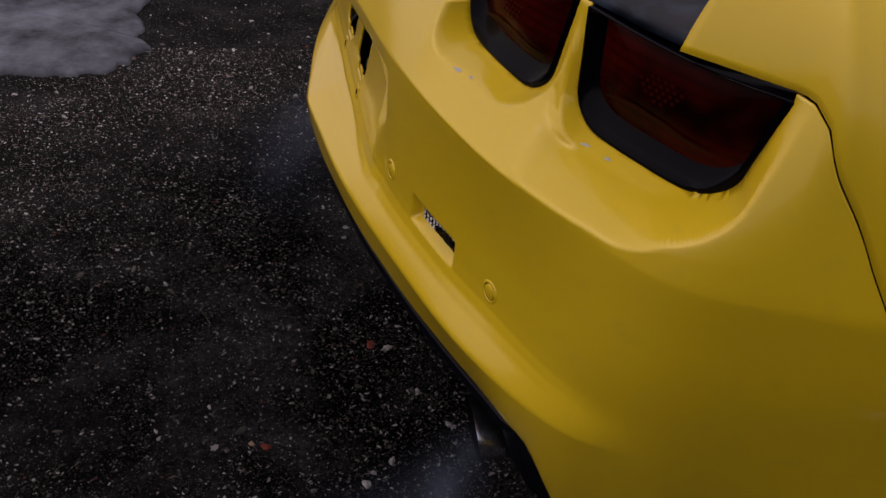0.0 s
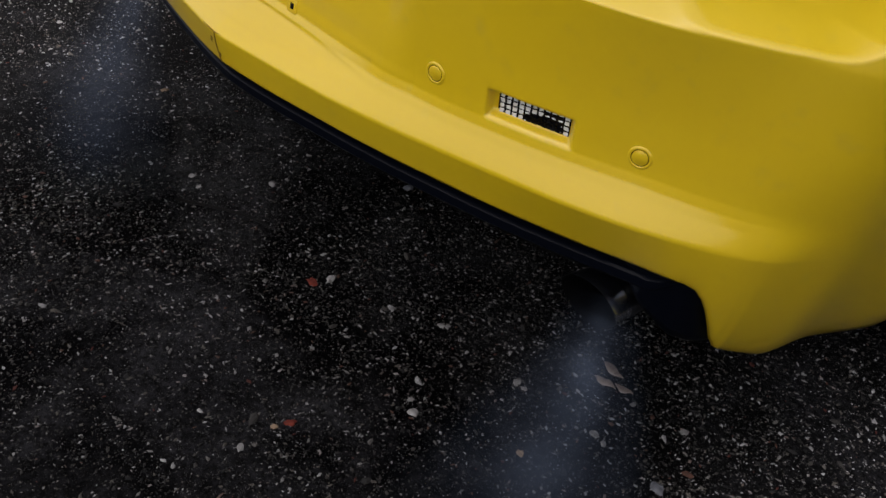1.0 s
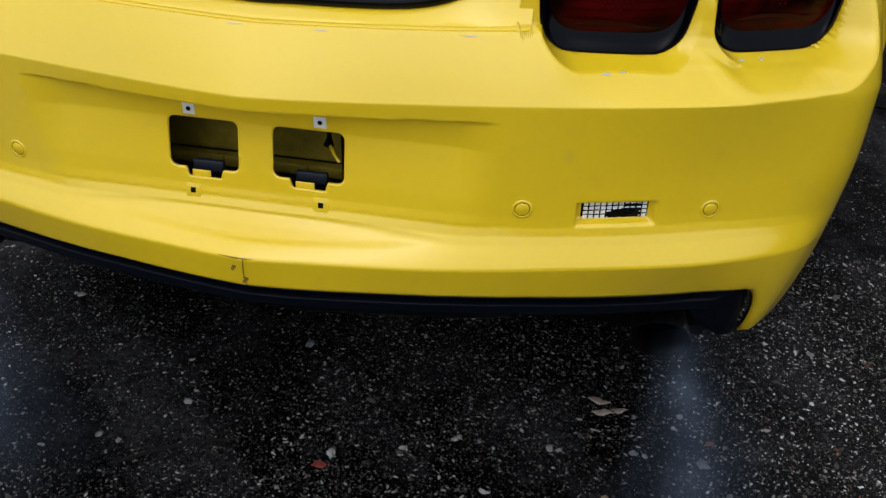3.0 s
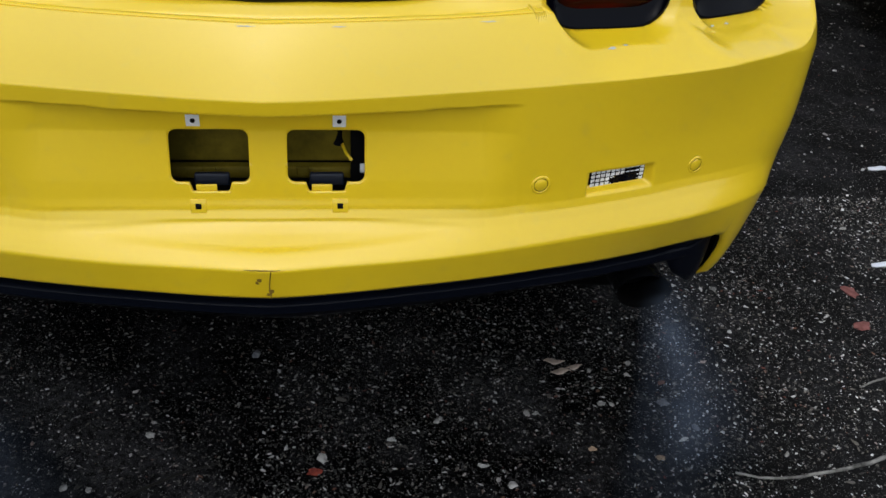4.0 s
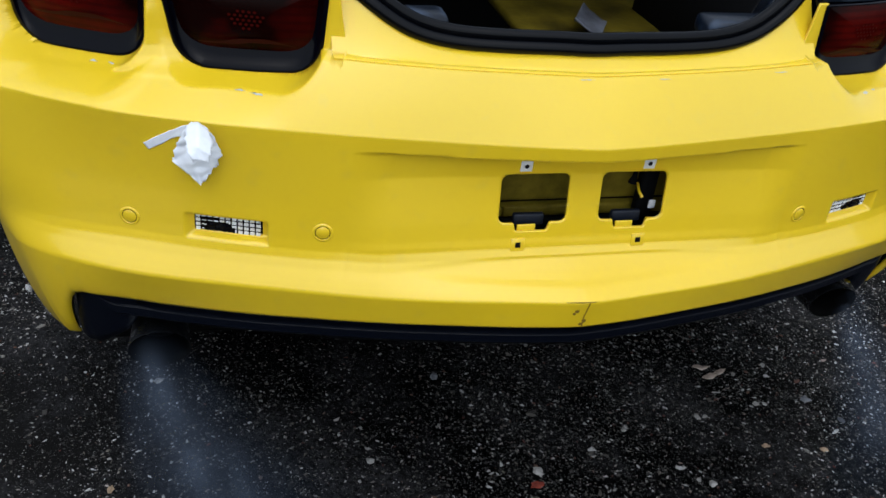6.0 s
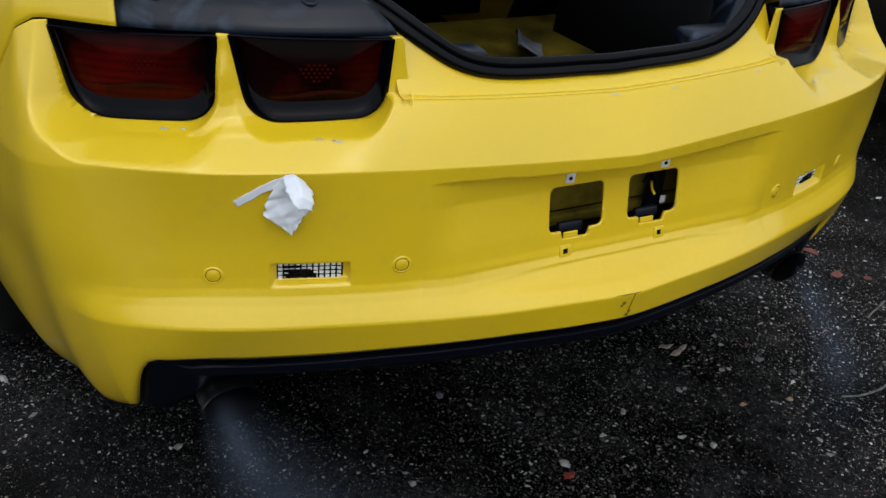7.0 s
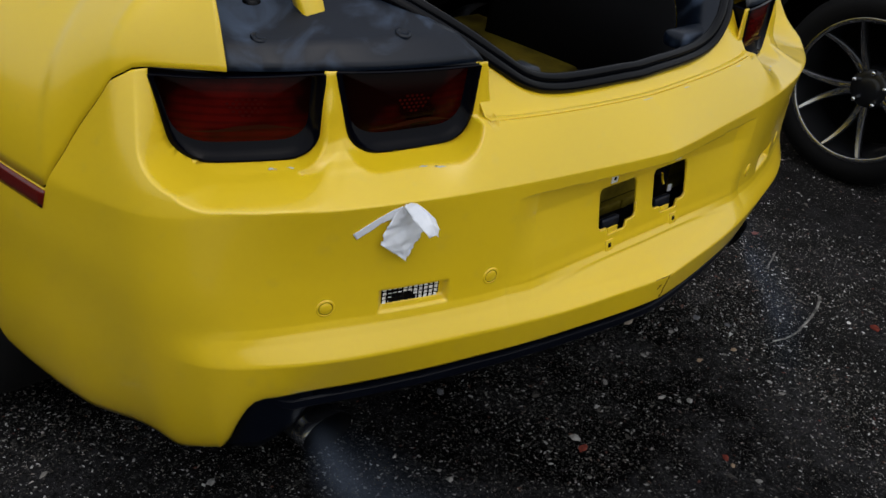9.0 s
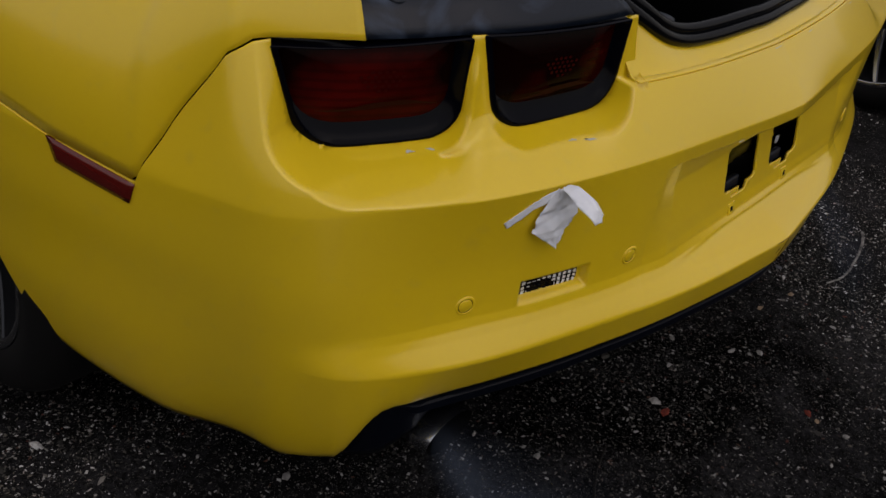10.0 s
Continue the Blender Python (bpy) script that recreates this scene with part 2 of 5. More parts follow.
def box_bm(sx, sy, sz, bevel=0.0, at=(0, 0, 0), segments=2):
    bm = bmesh.new()
    bmesh.ops.create_cube(bm, size=1.0)
    bmesh.ops.scale(bm, vec=(sx, sy, sz), verts=bm.verts)
    if bevel:
        bmesh.ops.bevel(bm, geom=list(bm.edges), offset=bevel, segments=segments, affect="EDGES", profile=0.5)
    bmesh.ops.translate(bm, vec=at, verts=bm.verts)
    return bm


def tube(name, points, radius, material, parent=None, label="", closed=False, sides=8, taper=None):
    """A round bar through points."""
    pts = [Vector(p) for p in points]
    n = len(pts)
    verts, faces = [], []
    for i, p in enumerate(pts):
        a, b = (pts[i - 1], pts[(i + 1) % n]) if closed else (pts[max(i - 1, 0)], pts[min(i + 1, n - 1)])
        d = (b - a).normalized()
        side = d.cross(Vector((0, 0, 1)))
        if side.length < 0.1:
            side = d.cross(Vector((0, 1, 0)))
        side.normalize()
        up = side.cross(d)
        r = radius * (taper(i / (n - 1)) if taper else 1)
        for k in range(sides):
            t = 2 * math.pi * k / sides
            verts.append(p + side * (r * math.cos(t)) + up * (r * math.sin(t)))
    for i in range(n if closed else n - 1):
        for k in range(sides):
            a, b = i * sides + k, i * sides + (k + 1) % sides
            c, d = ((i + 1) % n) * sides + (k + 1) % sides, ((i + 1) % n) * sides + k
            faces.append((a, b, c, d))
    if not closed:
        faces += [tuple(range(sides)), tuple((n - 1) * sides + k for k in reversed(range(sides)))]
    return put(name, mesh_of(name, verts, faces, material), parent, label)


def lathe(profile, segments=48):
    """Turns (radius, height) pairs about z, closed into a ring profile."""
    verts, faces = [], []
    n = len(profile)
    for s in range(segments):
        t = 2 * math.pi * s / segments
        verts += [(r * math.cos(t), r * math.sin(t), h) for r, h in profile]
    for s in range(segments):
        o, q = s * n, ((s + 1) % segments) * n
        for i in range(n - 1):
            faces.append((o + i, o + i + 1, q + i + 1, q + i))
    return verts, faces


def spline(xs, ys):
    """Natural cubic through the knots, straight beyond them."""
    xs, ys = np.array(xs, float), np.array(ys, float)
    n, h = len(xs), np.diff(xs)
    a, rhs = np.eye(n), np.zeros(n)
    for i in range(1, n - 1):
        a[i, i - 1 : i + 2] = h[i - 1], 2 * (h[i - 1] + h[i]), h[i]
        rhs[i] = 6 * ((ys[i + 1] - ys[i]) / h[i] - (ys[i] - ys[i - 1]) / h[i - 1])
    m = np.linalg.solve(a, rhs)

    def f(x):
        x = min(max(x, xs[0]), xs[-1])
        i = min(max(int(np.searchsorted(xs, x)) - 1, 0), n - 2)
        s, t = xs[i + 1] - x, x - xs[i]
        return float((m[i] * s**3 + m[i + 1] * t**3) / (6 * h[i]) + (ys[i] / h[i] - m[i] * h[i] / 6) * s + (ys[i + 1] / h[i] - m[i + 1] * h[i] / 6) * t)

    return f


def line(xs, ys):
    return lambda x: float(np.interp(x, xs, ys))


def step(a, b, x):
    t = min(max((x - a) / (b - a), 0.0), 1.0)
    return t * t * (3 - 2 * t)


# ---- the ground ----
def soft_noise(x, y, scale):
    return noise.noise((x * scale, y * scale, 3.7))


def ground_height(x, y):
    near = math.exp(-((x * x + (y - 0.4) ** 2) / 30.0))
    h = 0.010 * soft_noise(x, y, 0.9) + 0.004 * soft_noise(x, y, 4.0) + 0.002 * soft_noise(x, y, 13.0)
    rough = step(1.3, 2.0, y) * step(0.8, 1.3, x)
    h += rough * (0.015 * soft_noise(x, y, 7.0) + 0.02 * soft_noise(x, y, 3.0))
    return h * near - 0.002


def spread(lo, hi, fine, far):
    inner = np.arange(lo, hi + 1e-6, fine)
    outer = fine * np.cumsum(1.32 ** np.arange(1, 60))
    outer = outer[outer < far]
    return np.concatenate([lo - outer[::-1], inner, hi + outer])


def build_ground():
    xs, ys = spread(-2.4, 2.8, 0.028, 600), spread(-1.8, 3.4, 0.028, 600)
    verts = [(x, y, ground_height(x, y)) for y in ys for x in xs]
    w = len(xs)
    faces = [(j * w + i, j * w + i + 1, (j + 1) * w + i + 1, (j + 1) * w + i) for j in range(len(ys) - 1) for i in range(w - 1)]
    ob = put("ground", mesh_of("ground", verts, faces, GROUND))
    tagged(ob, "dark damp asphalt yard littered with grit and gravel", "ground", kind="structure")


build_ground()


# ---- the yellow car: the shape of its rear ----
PIVOT = 0.9
ridge_r = spline([0, 6, 12, 18, 24, 30, 36, 42, 45, 48, 51, 54], [0.861, 0.857, 0.861, 0.877, 0.900, 0.926, 0.957, 0.988, 1.001, 1.010, 1.006, 0.986])
ridge_z = spline([0, 12, 18, 24, 30, 42, 54], [0.6895, 0.6915, 0.6955, 0.699, 0.7005, 0.7015, 0.7015])
mid_r = spline([0, 12, 20, 23, 28, 33, 38.3, 42, 45, 48, 51, 54], [0.835, 0.853, 0.882, 0.894, 0.911, 0.931, 0.955, 0.978, 0.997, 1.008, 1.005, 0.986])
crest_r = spline([0, 6, 12, 18, 24, 30, 36, 42, 45, 48, 51, 54], [0.906, 0.900, 0.903, 0.911, 0.923, 0.943, 0.971, 0.998, 1.008, 1.007, 0.993, 0.970])
under_r = spline([0, 12, 18, 24, 30, 36, 40, 43, 44.5, 46.6, 48, 54], [0.898, 0.894, 0.9007, 0.910, 0.9245, 0.944, 0.964, 0.979, 0.973, 0.938, 0.924, 0.905])
fold_r = spline([0, 7, 14, 20, 24, 30], [0.801, 0.806, 0.819, 0.834, 0.846, 0.87])
fold_z = line([0, 24], [0.763, 0.774])
side_r = spline([42, 45, 48, 51, 54, 57, 60, 66, 72, 80, 100], [0.982, 1.001, 1.012, 1.007, 0.985, 0.963, 0.946, 0.922, 0.906, 0.894, 0.896])
side_g = spline([0.22, 0.27, 0.32, 0.38, 0.45, 0.52, 0.58, 0.65, 0.70, 0.75, 0.80, 0.85],
                [-0.115, -0.076, -0.053, -0.035, -0.020, -0.009, -0.002, 0.0, 0.0, -0.005, -0.012, -0.020])
low_z = line([0, 12, 18, 24, 30, 36, 40, 42.6, 43.4, 44.0, 44.5, 45.1, 45.8, 46.6, 47.6, 48.6, 52, 58, 62, 67, 71, 74.3, 77, 79, 80.5, 82, 85, 88],
             [0.434, 0.4335, 0.432, 0.428, 0.4215, 0.415, 0.4135, 0.4115, 0.405, 0.391, 0.373, 0.346, 0.312, 0.284, 0.273, 0.265, 0.250, 0.242, 0.237, 0.233, 0.244, 0.262, 0.284, 0.318, 0.400, 0.480, 0.585, 0.660])
seam_line = line([52, 53.1, 54.6, 55.6, 56.6, 57.5, 58.3, 59.0, 59.8, 60.6, 61.3, 69, 73, 80, 88, 94, 100],
              [0.844, 0.842, 0.827, 0.802, 0.780, 0.760, 0.740, 0.720, 0.700, 0.680, 0.656, 0.667, 0.677, 0.690, 0.70, 0.735, 0.75])


def seam_z(phi, sign=-1):
    """Height of the gap between bumper and quarter panel; on the right side it runs a little further back."""
    return seam_line(phi + (0.95 * step(52.5, 55.5, phi) * step(64.0, 60.5, phi) if sign > 0 else 0.0))


top_z = line([0, 23.0, 23.6, 24], [0.763, 0.7735, 0.812, 0.848])
flat_y = line([0.50, 0.535, 0.568, 0.634, 0.66], [0.064, 0.064, 0.068, 0.0795, 0.078])
lamp_y = spline([0.30, 0.34, 0.40, 0.45, 0.512, 0.55, 0.60, 0.65, 0.71, 0.735, 0.78], [0.150, 0.156, 0.165, 0.177, 0.198, 0.216, 0.238, 0.264, 0.306, 0.331, 0.375])
# outlines of the lamps in x and z: (top inner, top outer, bottom outer, bottom inner)
INNER_LAMP = ((0.345, 0.846), (0.541, 0.848), (0.519, 0.735), (0.353, 0.742))
OUTER_LAMP = ((0.556, 0.846), (0.733, 0.838), (0.713, 0.727), (0.560, 0.734))


def lamp_plane(phi):
    r, s, c = 0.88, math.sin(radians(phi)), math.cos(radians(phi))
    for _ in range(40):
        r += 0.6 * ((PIVOT - lamp_y(r * s)) / c - r)
    return r


lamp_r = spline(list(range(18, 57, 2)), [lamp_plane(p) for p in range(18, 57, 2)])
# where the shelf under the lamps ends against them
ledge_z = line([20, 24, 28, 31, 41, 56], [0.742, 0.737, 0.732, 0.731, 0.7275, 0.726])


SHELF = line([0.481, 0.4835, 0.489, 0.497, 0.507, 0.518, 0.530, 0.545], [1.0, 0.965, 0.85, 0.66, 0.40, 0.17, 0.04, 0.0])


def rear_r(phi, z):
    """Distance from the pivot to the bumper's skin for the middle of the car's back."""
    ridge, crest = ridge_r(phi), crest_r(phi)
    b = min(max((phi - 18.2) / 3.0, 0.0), 1.0)
    rz = ridge_z(phi)
    flat = (PIVOT - flat_y(z)) / math.cos(radians(min(phi, 40)))
    mid = mid_r(phi)
    general = mid + (ridge - mid) * min(max((z - 0.590) / (rz - 0.590), 0.0), 1.0) ** 1.5
    face = flat * (1 - b) + general * b
    if z <= 0.481:
        zl = low_z(phi)
        f = min(max((z - zl) / (0.478 - zl), 0), 1)
        r = under_r(phi) + (crest - under_r(phi)) * f ** (1 - 0.5 * step(36, 45, phi))
        return r
    if z < 0.552:
        r = face + (crest - face) * SHELF(z)
        # the shallow scoop under the plate
        x = r * math.sin(radians(phi))
        if x < 0.30:
            e = (x / 0.262) ** 2 + ((z - 0.5075 - 0.002 * (x / 0.26) ** 2) / 0.0135) ** 2
            r -= 0.0032 * step(1.0, 0.45, e)
        return r
    lip_z = rz - 0.0245
    if z < lip_z:
        return face
    lip = (ridge - 0.0015) * (1 - b) + general * b
    if z < lip_z + 0.0035:
        return face + (lip - face) * step(lip_z, lip_z + 0.003, z)
    if z < rz:
        return (ridge - 0.0015 * (rz - z) / 0.0185) * (1 - b) + general * b
    # above the ridge
    zf, rf = fold_z(phi), fold_r(phi)
    s = (z - rz) / (zf - rz)
    if s < 1:
        low = ridge + (rf - ridge) * s + 0.002 * math.sin(math.pi * s)
    else:
        low = rf
    w = step(25.0, 31.0, phi) if z < zf else step(22.6, 23.2, phi)
    if w > 0:
        zl, rl = ledge_z(phi), lamp_r(phi)
        edge = max(ridge - 0.049, rl + 0.018)
        heights = [rz, zl, zl + 0.004, zl + 0.010, zl + 0.018, zl + 0.030, zl + 0.05, 0.81, 0.85]
        gap = edge - rl
        high = float(np.interp(z, heights, [ridge, edge, edge - 0.12 * gap, rl + 0.60 * gap, rl + 0.36 * gap, rl + 0.18 * gap, rl + 0.08 * gap, rl + 0.0015, rl]))
    else:
        high = 0
    return low * (1 - w) + high * w


def inset(x, z, quad, grow, corner):
    """How deep a point lies inside a quad grown by (top, outer, bottom, inner), with rounded corners; negative outside."""
    d = []
    for k in range(4):
        (x0, z0), (x1, z1) = quad[k], quad[(k + 1) % 4]
        ex, ez = x1 - x0, z1 - z0
        n = math.hypot(ex, ez)
        d.append(((x - x0) * ez - (z - z0) * ex) / n + grow[k])
    d = sorted(d)
    if d[0] < corner and d[1] < corner:
        return corner - math.hypot(corner - d[0], corner - d[1])
    return d[0]


shoulder_z = line([0, 44, 50, 58, 66, 100], [0.7015, 0.7015, 0.690, 0.672, 0.668, 0.668])


def wall_r(phi, z):
    """The upright skin under the shoulder line, back and side in one."""
    low = 3.0 * step(0.54, 0.48, z)
    w = step(43.5 + low, 49.0 + low - 0.8 * step(0.66, 0.70, z), phi)
    r = 0.0
    if w < 1:
        r += (1 - w) * rear_r(phi, z)
    if w > 0:
        # towards the wheel the side tucks under less
        r += w * (side_r(phi) + side_g(z) * (1 - 0.34 * step(53, 64, phi) * step(0.56, 0.40, z)))
    return r


def soft_min(a, b, k):
    h = max(k - abs(a - b), 0.0) / k
    return min(a, b) - h * h * k * 0.25


def bowl_depth(phi, z, rl):
    return max(-inset((rl + 0.03) * math.sin(radians(phi)), z, OUTER_LAMP, (0.05, 0, 0, 0), 0.034) - 0.008, 0.0)


def bowl_slope(phi):
    """How fast the shelf under the outer lamp rises to meet the ridge."""
    rl = lamp_r(phi)
    return min(max((wall_r(phi, 0.697) + 0.010 - rl - 0.024) / max(bowl_depth(phi, 0.7015, rl), 0.004), 2.6), 6.0)


bowl_k = line([36, 38, 40, 42, 43, 44, 45, 60], [bowl_slope(p) for p in (36, 38, 40, 42, 43, 44)] + [4.2, 4.2])


def bowl_r(phi, z, rl):
    return rl + 0.024 * step(0.838, 0.79, z) + 0.004 + bowl_k(phi) * bowl_depth(phi, z, rl)


def skin_r(phi, z):
    zs = min(shoulder_z(phi), ridge_z(phi))
    if z <= zs - 0.004:
        r = wall_r(phi, z)
    elif phi < 37 and z <= zs:
        r = rear_r(phi, z)
    else:
        u = step(37, 41, phi)
        r = (1 - u) * rear_r(phi, z) if u < 1 else 0.0
        if u > 0:
            # above the shoulder the side leans in, up to the bowl that holds the outer lamp
            t = z - zs
            lean = 0.26 * t * t / (t + 0.005) if t > 0 else 0.0
            side = wall_r(phi, min(z, zs)) - lean
            if phi < 58:
                rl = lamp_r(min(phi, 54))
                top = wall_r(phi, zs) - 0.26 * (0.838 - zs)
                side -= max(top - rl - 0.005, 0.0) * min(max((z - 0.715) / 0.123, 0.0), 1.15) ** 1.6 * step(57.5, 53.0, phi)
                side = soft_min(side, bowl_r(phi, z, rl), 0.006)
            r += u * side
    s = math.sin(radians(phi))
    x = r * s
    if 0.30 < x < 0.80 and z > 0.70:
        best = 0.0
        # the skin round each lamp falls back in line with the lamp's own edge
        edge = lamp_r(min(max(phi, 20), 56)) * s
        for quad in (INNER_LAMP, OUTER_LAMP):
            far = inset(edge, z, quad, (0.05, 0, 0, 0), 0.034)
            best = max(best, min(max((far + 0.010) / 0.010, 0.0), 1.0))
        if best > 0:
            back_r = lamp_r(min(phi, 56))
            if back_r < r:
                r += (back_r - r) * best
    if 0.40 < x < 0.54 and 0.52 < z < 0.57:
        side = min(x - 0.419, 0.522 - x)
        r -= 0.013 * min(step(0, 0.007, side), step(0.530, 0.5385, z), step(0.5655, 0.5615, z))
    return r


def skin(phi, z, sign=1):
    r = skin_r(abs(phi), z)
    return Vector((sign * r * math.sin(radians(phi)), PIVOT - r * math.cos(radians(phi)), z))


def skin_at(x, z):
    """The skin's place and outward normal at x and z, on the back of the car."""
    sign, x = (1 if x >= 0 else -1), abs(x)
    lo, hi = 0.0, 60.0
    for _ in range(40):
        m = (lo + hi) / 2
        lo, hi = (m, hi) if skin(m, z).x < x else (lo, m)
    p = skin(lo, z)
    du = skin(lo + 0.3, z) - skin(max(lo - 0.3, 0), z)
    dv = skin(lo, z + 0.003) - skin(lo, z - 0.003)
    n = du.cross(dv).normalized()
    return Vector((sign * p.x, p.y, p.z)), Vector((sign * n.x, n.y, n.z))


def on_skin(x, z, out=0.0):
    """A pose on the skin: local z points out of it, local x along it."""
    p, n = skin_at(x, z)
    side = Vector((0, 0, 1)).cross(n).normalized()
    up = n.cross(side)
    m = Matrix((side, up, n)).transposed().to_4x4()
    return Matrix.Translation(p + n * out) @ m


HOLE = (0.0235, 0.120, 0.567, 0.635, 0.010)


def hole_depth(x, z):
    x = abs(x)
    x0, x1, z0, z1, c = HOLE
    d = sorted((x - x0, x1 - x, z - z0, z1 - z))
    body = c - math.hypot(c - d[0], c - d[1]) if d[0] < c and d[1] < c else d[0]
    notch = min(x - 0.046 - max(0.567 - z, 0) * 0.3, 0.098 - x - max(0.567 - z, 0) * 0.3, z - 0.5545, 0.60 - z)
    return max(body, notch)


def lamp_depth(x, z):
    return max(inset(abs(x), z, quad, (0.05, 0, 0, 0), 0.034) for quad in (INNER_LAMP, OUTER_LAMP))


def build_bumper(car):
    phis = np.concatenate([np.arange(0, 17, 0.25), np.arange(17, 54, 0.15), np.arange(54, 62, 0.33), np.arange(62, 88.1, 0.5)])
    zs = np.concatenate([np.linspace(a, b, n, endpoint=False) for a, b, n in ((0.430, 0.476, 14), (0.476, 0.540, 32), (0.540, 0.676, 46), (0.676, 0.682, 8), (0.682, 0.706, 14), (0.706, 0.752, 30), (0.752, 0.780, 14), (0.780, 0.848, 22))] + [[0.848]])

    def level(phi, z, sign):
        if z < 0.476:
            zl = low_z(phi)
            z = zl + (z - 0.430) / 0.046 * (max(0.476, zl + 0.01) - zl)
        elif phi > 70:
            zl = max(low_z(phi) + 0.01, 0.476)
            z = zl + (z - 0.476) / 0.372 * (max(seam_z(phi, sign), zl + 0.005) - zl)
        elif z > 0.56 and phi > 52:
            z = 0.56 + (z - 0.56) / 0.288 * (seam_z(phi, sign) - 0.56)
        elif phi > 44 and z > 0.80:
            z = 0.80 + (z - 0.80) / 0.048 * (0.038 + 0.010 * step(45, 44, phi))
        if phi < 24 and z > 0.706:
            z = 0.706 + (z - 0.706) / 0.142 * (top_z(phi) - 0.706)
        return z

    cols = np.concatenate([-phis[:0:-1], phis])
    half = {}
    for p in phis:
        for sign in (1, -1):
            half[sign, float(p)] = half[1, float(p)] if sign < 0 and p <= 52 else [skin(p, level(p, z, sign)) for z in zs]
    verts = []
    for p in cols:
        for v in half[1 if p >= 0 else -1, float(abs(p))]:
            verts.append(Vector((math.copysign(v.x, p) if p else 0.0, v.y, v.z)))
    w = len(zs)
    faces, rim = [], set()
    for i in range(len(cols) - 1):
        for j in range(w - 1):
            q = (i * w + j, i * w + j + 1, (i + 1) * w + j + 1, (i + 1) * w + j)
            c = sum((verts[k] for k in q), Vector()) / 4
            if verts[q[1]].z - verts[q[0]].z < 1e-5 and verts[q[2]].z - verts[q[3]].z < 1e-5:
                continue
            if abs(c.x) < 0.13 and 0.55 < c.z < 0.64 and hole_depth(c.x, c.z) > 0:
                continue
            p = abs(cols[i] + cols[i + 1]) / 2
            if 22 < p < 56 and c.z > 0.72 and lamp_depth(lamp_r(p) * math.sin(radians(p)), c.z) > 0:
                rim |= set(q)
                continue
            faces.append(q)
    # pull the rims of the plate openings onto their outline
    kept, near = {k for f in faces for k in f}, set()
    for i in range(len(cols) - 1):
        for j in range(w - 1):
            q = (i * w + j, i * w + j + 1, (i + 1) * w + j + 1, (i + 1) * w + j)
            c = sum((verts[k] for k in q), Vector()) / 4
            if abs(c.x) < 0.13 and 0.55 < c.z < 0.64 and hole_depth(c.x, c.z) > 0:
                near |= set(q)
    for k in near & kept:
        v = verts[k]
        for _ in range(4):
            d = hole_depth(v.x, v.z)
            gx = (hole_depth(v.x + 1e-4, v.z) - hole_depth(v.x - 1e-4, v.z)) / 2e-4
            gz = (hole_depth(v.x, v.z + 1e-4) - hole_depth(v.x, v.z - 1e-4)) / 2e-4
            g = gx * gx + gz * gz
            if g > 0.2:
                v.x -= d * gx / g
                v.z -= d * gz / g
        v.y = flat_y(v.z)
    # and those of the lamp openings
    for k in rim & kept:
        v = verts[k]
        if v.z > 0.835:
            continue
        for _ in range(4):
            d = lamp_depth(v.x, v.z) - 0.0006
            gx = (lamp_depth(v.x + 1e-4, v.z) - lamp_depth(v.x - 1e-4, v.z)) / 2e-4
            gz = (lamp_depth(v.x, v.z + 1e-4) - lamp_depth(v.x, v.z - 1e-4)) / 2e-4
            g = gx * gx + gz * gz
            if g > 0.2:
                v.x -= d * gx / g
                v.z -= d * gz / g
        v.y = lamp_y(abs(v.x)) + 0.001
    used = sorted({k for f in faces for k in f})
    at = {k: n for n, k in enumerate(used)}
    me = mesh_of("bumper_cover", [verts[k] for k in used], [tuple(at[k] for k in reversed(f)) for f in faces], PAINT)
    ob = put("bumper_cover", me, car, "yellow painted bumper cover, scuffed and cracked at its middle")
    thick = ob.modifiers.new("thickness", "SOLIDIFY")
    thick.thickness, thick.offset = 0.004, -1.0
    return ob


car = tagged(new("car"), "yellow sports coupe without boot lid, on dark asphalt", "car")
CAR_POSE = pose(0, 0, 0, 0, 0, 0.45)
car.matrix_basis = CAR_POSE
bumper = build_bumper(car)


